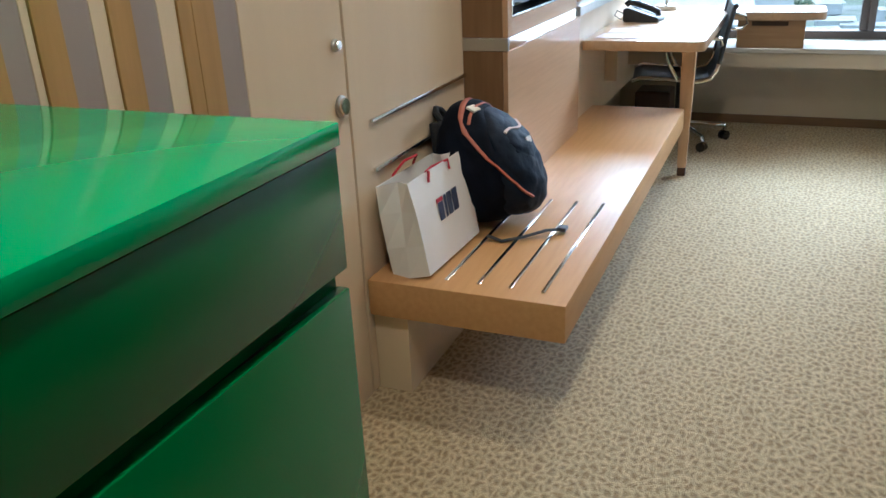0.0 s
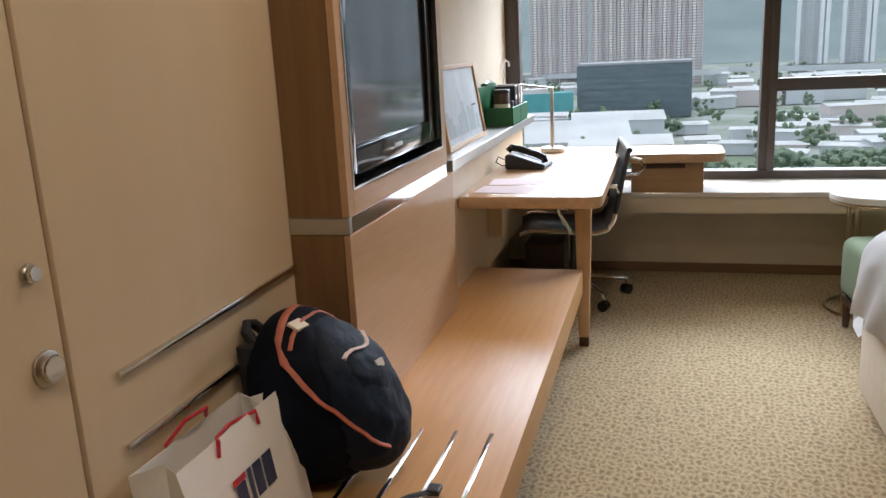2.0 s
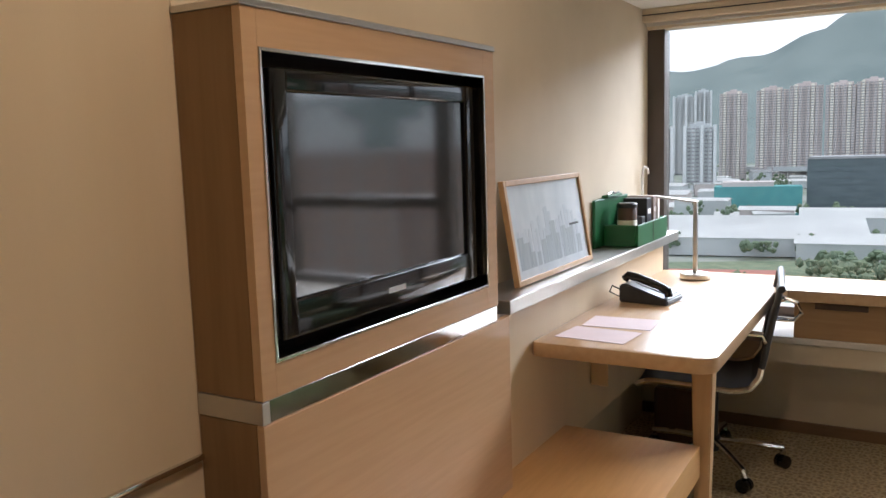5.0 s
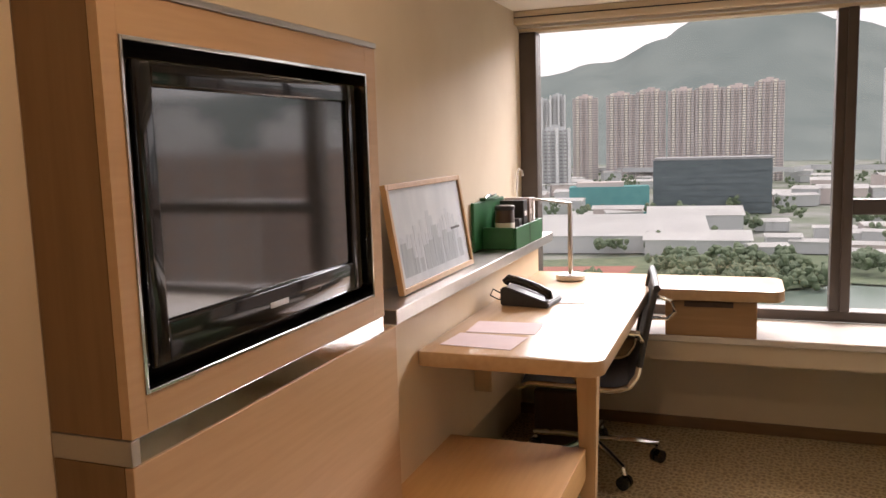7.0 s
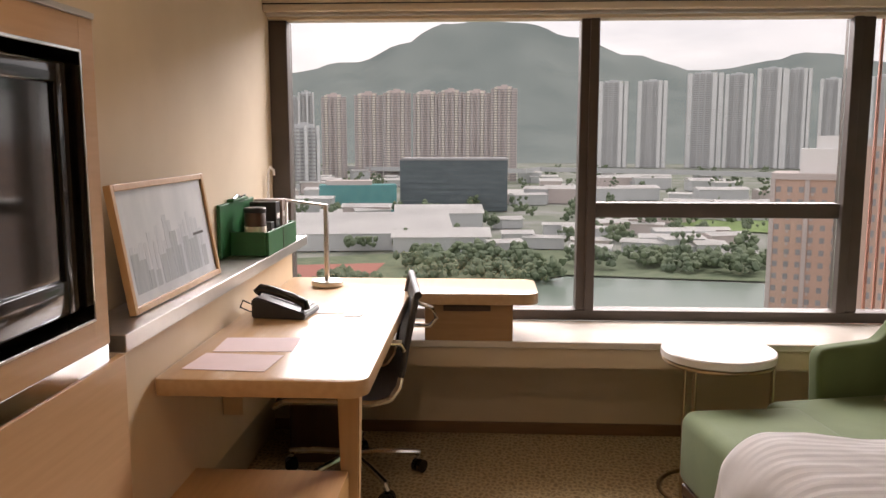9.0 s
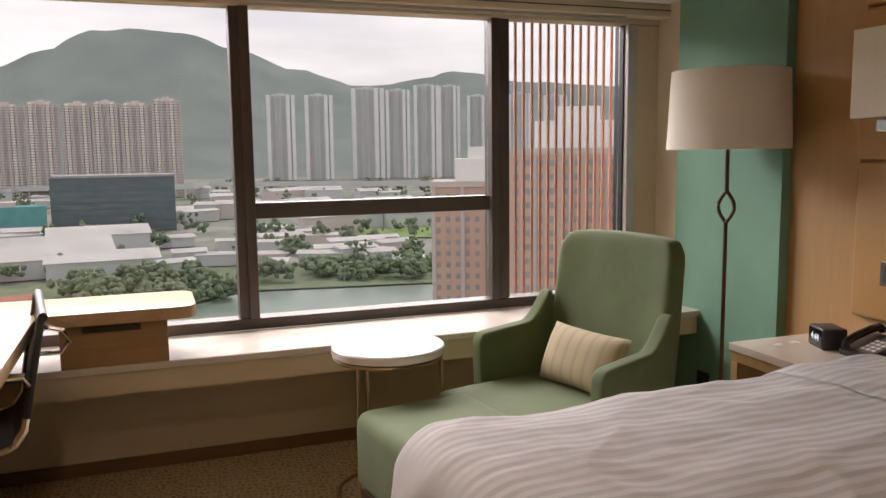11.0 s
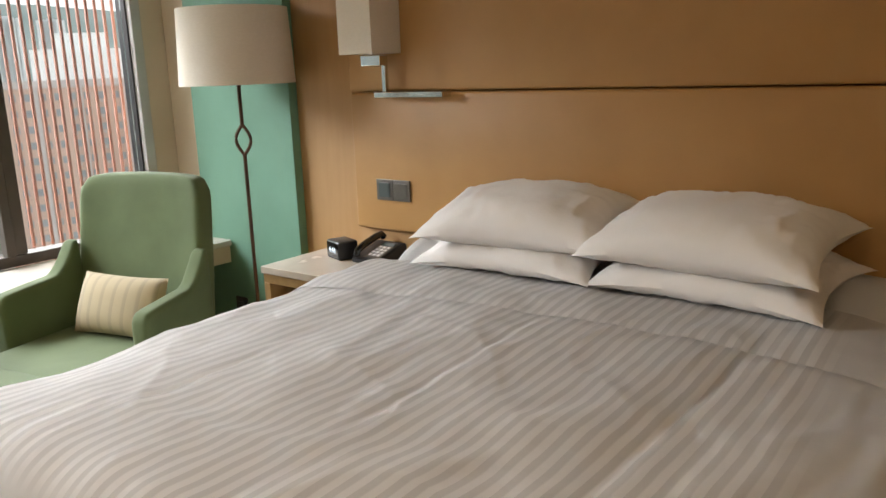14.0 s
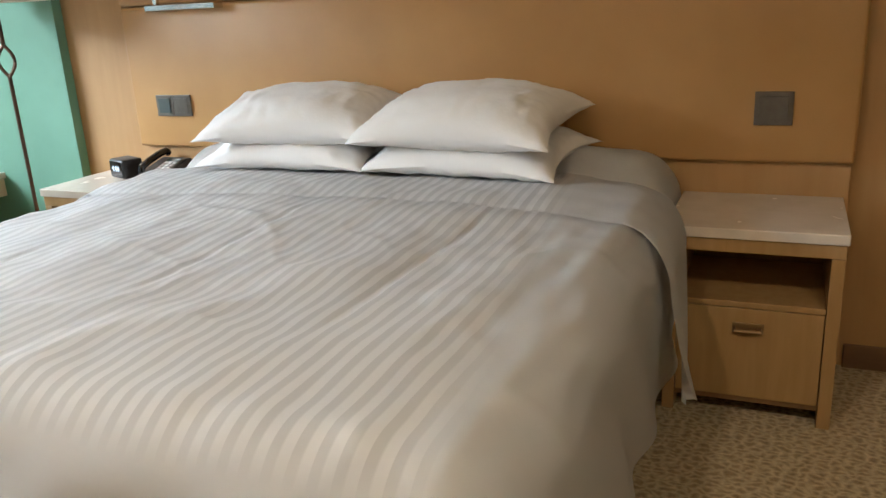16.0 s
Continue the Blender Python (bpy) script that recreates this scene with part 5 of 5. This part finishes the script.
M_LAWN = mat("sports_lawn", (0.17, 0.27, 0.09), 0.9, color2=(0.20, 0.30, 0.11), scale=0.05)
M_LAWN2 = mat("shrubby_bank", (0.10, 0.145, 0.085), 0.9, color2=(0.17, 0.21, 0.13), scale=0.2, detail=8)
M_TRACK = mat("red_running_track", (0.40, 0.16, 0.13), 0.9, color2=(0.36, 0.14, 0.11), scale=0.2)

g = bmesh.new()
bmesh.ops.create_grid(g, x_segments=2, y_segments=2, size=4500, matrix=Matrix.Translation((0, 0, GZ - 0.5)))
setting("ground", g, M_GROUND, "built-up valley floor far below the window", "ground")


def strip(name, pts, z, material, label, category):
    o = bmesh.new()
    o.faces.new([o.verts.new((*polar(a, d), z)) for a, d in pts])
    return setting(name, o, material, label, category)


strip("water", [(-45, 250), (-20, 255), (0, 268), (6, 300), (25, 310), (45, 330), (45, 120), (25, 120), (0, 130), (-20, 130), (-45, 130)], GZ + 0.2, M_WATER, "grey-green river below the town", "water")
strip("riverside_park", [(-40, 300), (-20, 262), (0, 272), (6, 304), (25, 316), (25, 400), (0, 372), (-20, 345), (-40, 360)], GZ + 0.15, M_LAWN2, "green bank planted with trees beside the river", "park")
strip("lawn", [(13, 560), (24, 560), (24, 470), (13, 480)], GZ + 0.25, M_LAWN, "green playing field beyond the river", "lawn")
strip("running_track", [(-17, 330), (-7, 330), (-8, 300), (-17, 296)], GZ + 0.3, M_TRACK, "red running track beside the river", "sports ground")


def hills():
    o = bmesh.new()
    prof = [(-60, 0.05), (-30, 0.075), (-14, 0.078), (-9, 0.092), (-6, 0.116), (-3, 0.133), (0, 0.141), (3, 0.138), (6, 0.12), (10, 0.098), (14, 0.08), (18, 0.085), (22, 0.092), (27, 0.08), (40, 0.06), (70, 0.05)]

    def ridge(az):
        for (a, h), (b, k) in zip(prof, prof[1:]):
            if a <= az <= b:
                s = (az - a) / (b - a)
                s = s * s * (3 - 2 * s)
                return h + (k - h) * s
        return 0.05
    D = 3000
    g = []
    for i in range(181):
        az = -60 + 130 * i / 180
        row = []
        for j in range(25):
            s = j / 24
            d = 1700 + (D - 1700) * s
            h = (ridge(az) * D + 50) * s ** 1.3
            h += 26 * noise.noise(Vector((az * 0.22, s * 4, 2.0))) * s + 9 * noise.noise(Vector((az * 0.9, s * 10, 5.0))) * s
            row.append(o.verts.new((*polar(az, d), GZ + max(0, h))))
        g.append(row)
    for A, B in zip(g, g[1:]):
        for j in range(24):
            o.faces.new((A[j], B[j], B[j + 1], A[j + 1]))
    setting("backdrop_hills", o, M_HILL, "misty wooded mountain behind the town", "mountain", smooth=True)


hills()


def tower(az, dist, width, depth, height, wall, storeys, bays, label, crown=True):
    """A slab or point block with projecting bays and window bands."""
    x, y = polar(az, dist)
    t = thing("apartment_tower", (x, y, GZ), label, "building", "apartment towers")
    m = pose(x, y, GZ, 0, 0, -az)
    w = box(-width / 2, width / 2, -depth / 2, depth / 2, 0, height, m=m)
    bw = width / bays
    for i in range(bays):
        if i % 2 == 0:
            cx = -width / 2 + bw * (i + 0.5)
            box(cx - bw * 0.42, cx + bw * 0.42, -depth / 2 - 3, -depth / 2, 0, height - 2, bm=w, m=m)
    part("wall", w, wall, t)
    ribs = bmesh.new()
    for i in range(bays):
        if i % 4 == (1 if wall is M_TOWER else 0) or (wall is M_TOWERW and i == bays - 1):
            cx = -width / 2 + bw * (i + 0.5)
            k = 0.42 if wall is M_TOWER else 0.36
            box(cx - bw * k, cx + bw * k, -depth / 2 - 4, -depth / 2 - 3.02 * (i % 2 == 0), 0, height + 1.5, bm=ribs, m=m)
    part("bay_column", ribs, M_BAYC if wall is M_TOWER else M_BAYW, t, "pale projecting bay column")
    win = bmesh.new()
    fh = height / storeys
    for k in range(storeys):
        for i in range(bays):
            cx = -width / 2 + bw * (i + 0.5)
            yy = -depth / 2 - (4.25 if wall is M_TOWER and i % 4 == 1 else 3.25 if i % 2 == 0 else 0.25)
            z0 = k * fh + fh * 0.32
            vs = [win.verts.new(m @ Vector(p)) for p in ((cx - bw * 0.36, yy, z0), (cx + bw * 0.36, yy, z0), (cx + bw * 0.36, yy, z0 + fh * 0.42), (cx - bw * 0.36, yy, z0 + fh * 0.42))]
            win.faces.new(vs)
    tagged(part("windows", win, M_WIN, t), kind="stuff")
    if crown:
        r = box(-width * 0.3, width * 0.3, -depth * 0.3, depth * 0.3, height, height + 3, m=m)
        box(-width * 0.12, width * 0.12, -depth * 0.2, depth * 0.2, height + 3, height + 5, bm=r, m=m)
        part("roof_house", r, wall, t)


for az, h, w in ((-10.5, 101, 30), (-8.1, 103, 34), (-6.1, 106, 34), (-4.0, 105, 34), (-2.3, 107, 32), (-0.5, 106, 34), (1.4, 111, 32)):
    tower(az, 1000, w, 22, h, M_TOWER, 36, 8, "pink-beige high-rise apartment block")
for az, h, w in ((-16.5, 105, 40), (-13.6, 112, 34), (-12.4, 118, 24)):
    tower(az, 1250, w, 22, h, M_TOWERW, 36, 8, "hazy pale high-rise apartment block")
for az, h, w in ((-15.5, 62, 34), (-12.6, 62, 30)):
    tower(az, 790, w, 24, h, M_TOWERW, 18, 8, "white mid-rise housing block")
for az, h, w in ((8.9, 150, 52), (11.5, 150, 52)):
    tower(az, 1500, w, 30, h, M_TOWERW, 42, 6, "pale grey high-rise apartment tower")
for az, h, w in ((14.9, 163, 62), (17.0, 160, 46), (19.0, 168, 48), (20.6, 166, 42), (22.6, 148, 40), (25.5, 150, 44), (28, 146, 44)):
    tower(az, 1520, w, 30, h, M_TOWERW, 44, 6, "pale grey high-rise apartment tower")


def office():
    x, y = polar(-2.1, 585)
    m = pose(x, y, GZ, 0, 0, 2.1)
    t = thing("office_building", (x, y, GZ), "long dark glass office block", "building")
    part("wall", box(-38, 38, -15, 15, 0, 36, m=m), M_DGLASS, t)
    part("roof", box(-37, 38.5, -16, 16, 36, 37.5, m=m), M_WIN, t)
    for k in range(8):
        part("floor_band", box(-38.3, 38.3, -15.4, -15.05, 3 + 4.2 * k, 3.5 + 4.2 * k, m=m), M_DGLASS, t)


office()
x, y = polar(-8.9, 575)
t = thing("scaffolded_building", (x, y, GZ), "low building wrapped in teal scaffold netting", "building")
part("netting", box(-27, 27, -10, 10, 0, 19, m=pose(x, y, GZ, 0, 0, 9)), M_NET, t)
part("inner_block", box(-22, 10, -8, 8, 19, 22, m=pose(x, y, GZ, 0, 0, 9)), M_TOWER, t)


def hall(az, dist, w, d, h, rot, label):
    x, y = polar(az, dist)
    m = pose(x, y, GZ, 0, 0, rot)
    t = thing("low_building", (x, y, GZ), label, "building", "low white buildings")
    part("wall", box(-w / 2, w / 2, -d / 2, d / 2, 0, h, m=m), M_TOWER if random.random() < 0.4 else M_TOWERW, t)
    o = bmesh.new()
    for sy in (-1, 1):
        vs = [o.verts.new(m @ Vector(p)) for p in ((-w / 2 - 1, sy * (d / 2 + 1), h), (w / 2 + 1, sy * (d / 2 + 1), h), (w / 2 + 1, 0, h + d * 0.12), (-w / 2 - 1, 0, h + d * 0.12))]
        o.faces.new(vs)
    bmesh.ops.solidify(o, geom=o.faces[:], thickness=0.4)
    part("roof", o, M_ROOF, t, "white metal roof")


hall(-10.5, 400, 110, 60, 8, 8, "long white roofed hall")
hall(-3.2, 440, 46, 30, 12, 6, "white flat roofed pavilion")
hall(-3.0, 375, 44, 26, 7, 4, "white flat roofed pavilion")
rnd = random.Random(5)
for _ in range(85):
    az, d = rnd.uniform(-16, 24), rnd.uniform(480, 1000)
    if -7 < az < 3 and 540 < d < 640:
        continue
    hall(az, d, rnd.uniform(14, 46), rnd.uniform(10, 22), rnd.uniform(5, 13), rnd.uniform(-25, 25), "low town building with a pale roof")
for _ in range(26):
    hall(rnd.uniform(1, 18), rnd.uniform(345, 470), rnd.uniform(12, 30), rnd.uniform(8, 13), rnd.uniform(4, 7), rnd.uniform(-20, 20), "small school building with a white roof")

# elevated road in front of the right-hand towers
rd = bmesh.new()
for i in range(40):
    a0, a1 = -12 + i, -11 + i
    (xa, ya), (xb, yb) = polar(a0, 1010 - 6 * i + 60 * (a0 > 3)), polar(a1, 1010 - 6 * (i + 1) + 60 * (a1 > 3))
    vs = [rd.verts.new(p) for p in ((xa, ya, GZ + 16), (xb, yb, GZ + 16), (xb, yb + 12, GZ + 16), (xa, ya + 12, GZ + 16))]
    rd.faces.new(vs)
    lo = [rd.verts.new(p) for p in ((xa, ya, GZ + 12), (xb, yb, GZ + 12), (xb, yb, GZ + 17.5), (xa, ya, GZ + 17.5))]
    rd.faces.new(lo)
setting("road", rd, M_TOWERW, "elevated concrete motorway across the valley", "road")


def grove(name, n, az0, az1, d0, d1, seed, hmin=6, hmax=13):
    r = random.Random(seed)
    o = bmesh.new()
    for _ in range(n):
        x, y = polar(r.uniform(az0, az1), r.uniform(d0, d1))
        h, w = r.uniform(hmin, hmax), r.uniform(4, 8)
        for _ in range(16):
            c = Vector((x + r.gauss(0, w * 0.42), y + r.gauss(0, w * 0.42), GZ + h * r.uniform(0.35, 0.95)))
            s = r.uniform(0.8, 2.0)
            k = bmesh.new()
            bmesh.ops.create_icosphere(k, subdivisions=1, radius=s)
            for v in k.verts:
                v.co *= r.uniform(0.65, 1.25)
            join(o, k, Matrix.Translation(c))
    tagged(part(name, o, M_LEAVES), "clumped green trees along the river bank", "trees", kind="stuff")


grove("riverside_trees", 42, -6, 5, 275, 345, 3, 5, 9)
grove("riverside_trees", 16, -22, -6, 262, 288, 4, 4, 7)
grove("riverbank_trees", 45, 6, 24, 318, 350, 13, 5, 9)
grove("town_trees", 80, -16, 24, 360, 640, 8)
grove("far_trees", 90, -14, 26, 700, 1200, 9, 8, 16)


def brick_block(az, dist, w, d, h, rot, bays, label):
    x, y = polar(az, dist)
    m = pose(x, y, GZ - 20, 0, 0, rot)
    t = thing("brick_apartment_block", (x, y, GZ - 20), label, "building", "salmon brick blocks")
    part("wall", box(-w / 2, w / 2, -d / 2, d / 2, 0, h, m=m), M_BRICK, t)
    part("parapet", box(-w / 2 - 0.4, w / 2 + 0.4, -d / 2 - 0.4, d / 2 + 0.4, h, h + 1.4, m=m), M_TOWER, t)
    part("roof_house", box(-w * 0.25, w * 0.35, -d * 0.3, d * 0.3, h + 1.4, h + 7, m=m), M_ROOF, t)
    part("roof_tank", box(-w * 0.1, w * 0.2, -d * 0.2, d * 0.2, h + 7, h + 10, m=m), M_ROOF, t)
    win, sil = bmesh.new(), bmesh.new()
    st = int(h / 2.9)
    for face in ("f", "l"):
        ln = w if face == "f" else d
        nb = bays if face == "f" else max(3, int(bays * d / w))
        for k in range(st):
            for i in range(nb):
                c = -ln / 2 + ln * (i + 0.5) / nb
                a, b = ln / nb * 0.22, 0.65
                z = k * 2.9 + 1.7
                if face == "f":
                    box(c - a, c + a, -d / 2 - 0.08, -d / 2, z - b, z + b, bm=win, m=m)
                    if i % 2:
                        box(c - a * 0.7, c + a * 0.3, -d / 2 - 0.7, -d / 2 - 0.1, z - b - 0.6, z - b - 0.1, bm=sil, m=m)
                else:
                    box(-w / 2 - 0.08, -w / 2, c - a, c + a, z - b, z + b, bm=win, m=m)
    for i in range(0, bays + 1, 3):
        c = -w / 2 + w * i / bays
        box(c - 0.5, c + 0.5, -d / 2 - 0.3, -d / 2, 0, h, bm=sil, m=m)
    tagged(part("windows", win, M_WIN, t), kind="stuff")
    tagged(part("ledges", sil, M_TOWER, t), kind="stuff")


brick_block(22.6, 210, 22, 16, 62, -22, 9, "salmon brick apartment block across the river")
brick_block(29.2, 175, 30, 16, 70, -28, 12, "salmon brick apartment block across the river")
brick_block(38, 165, 26, 16, 70, -34, 12, "salmon brick apartment block across the river")
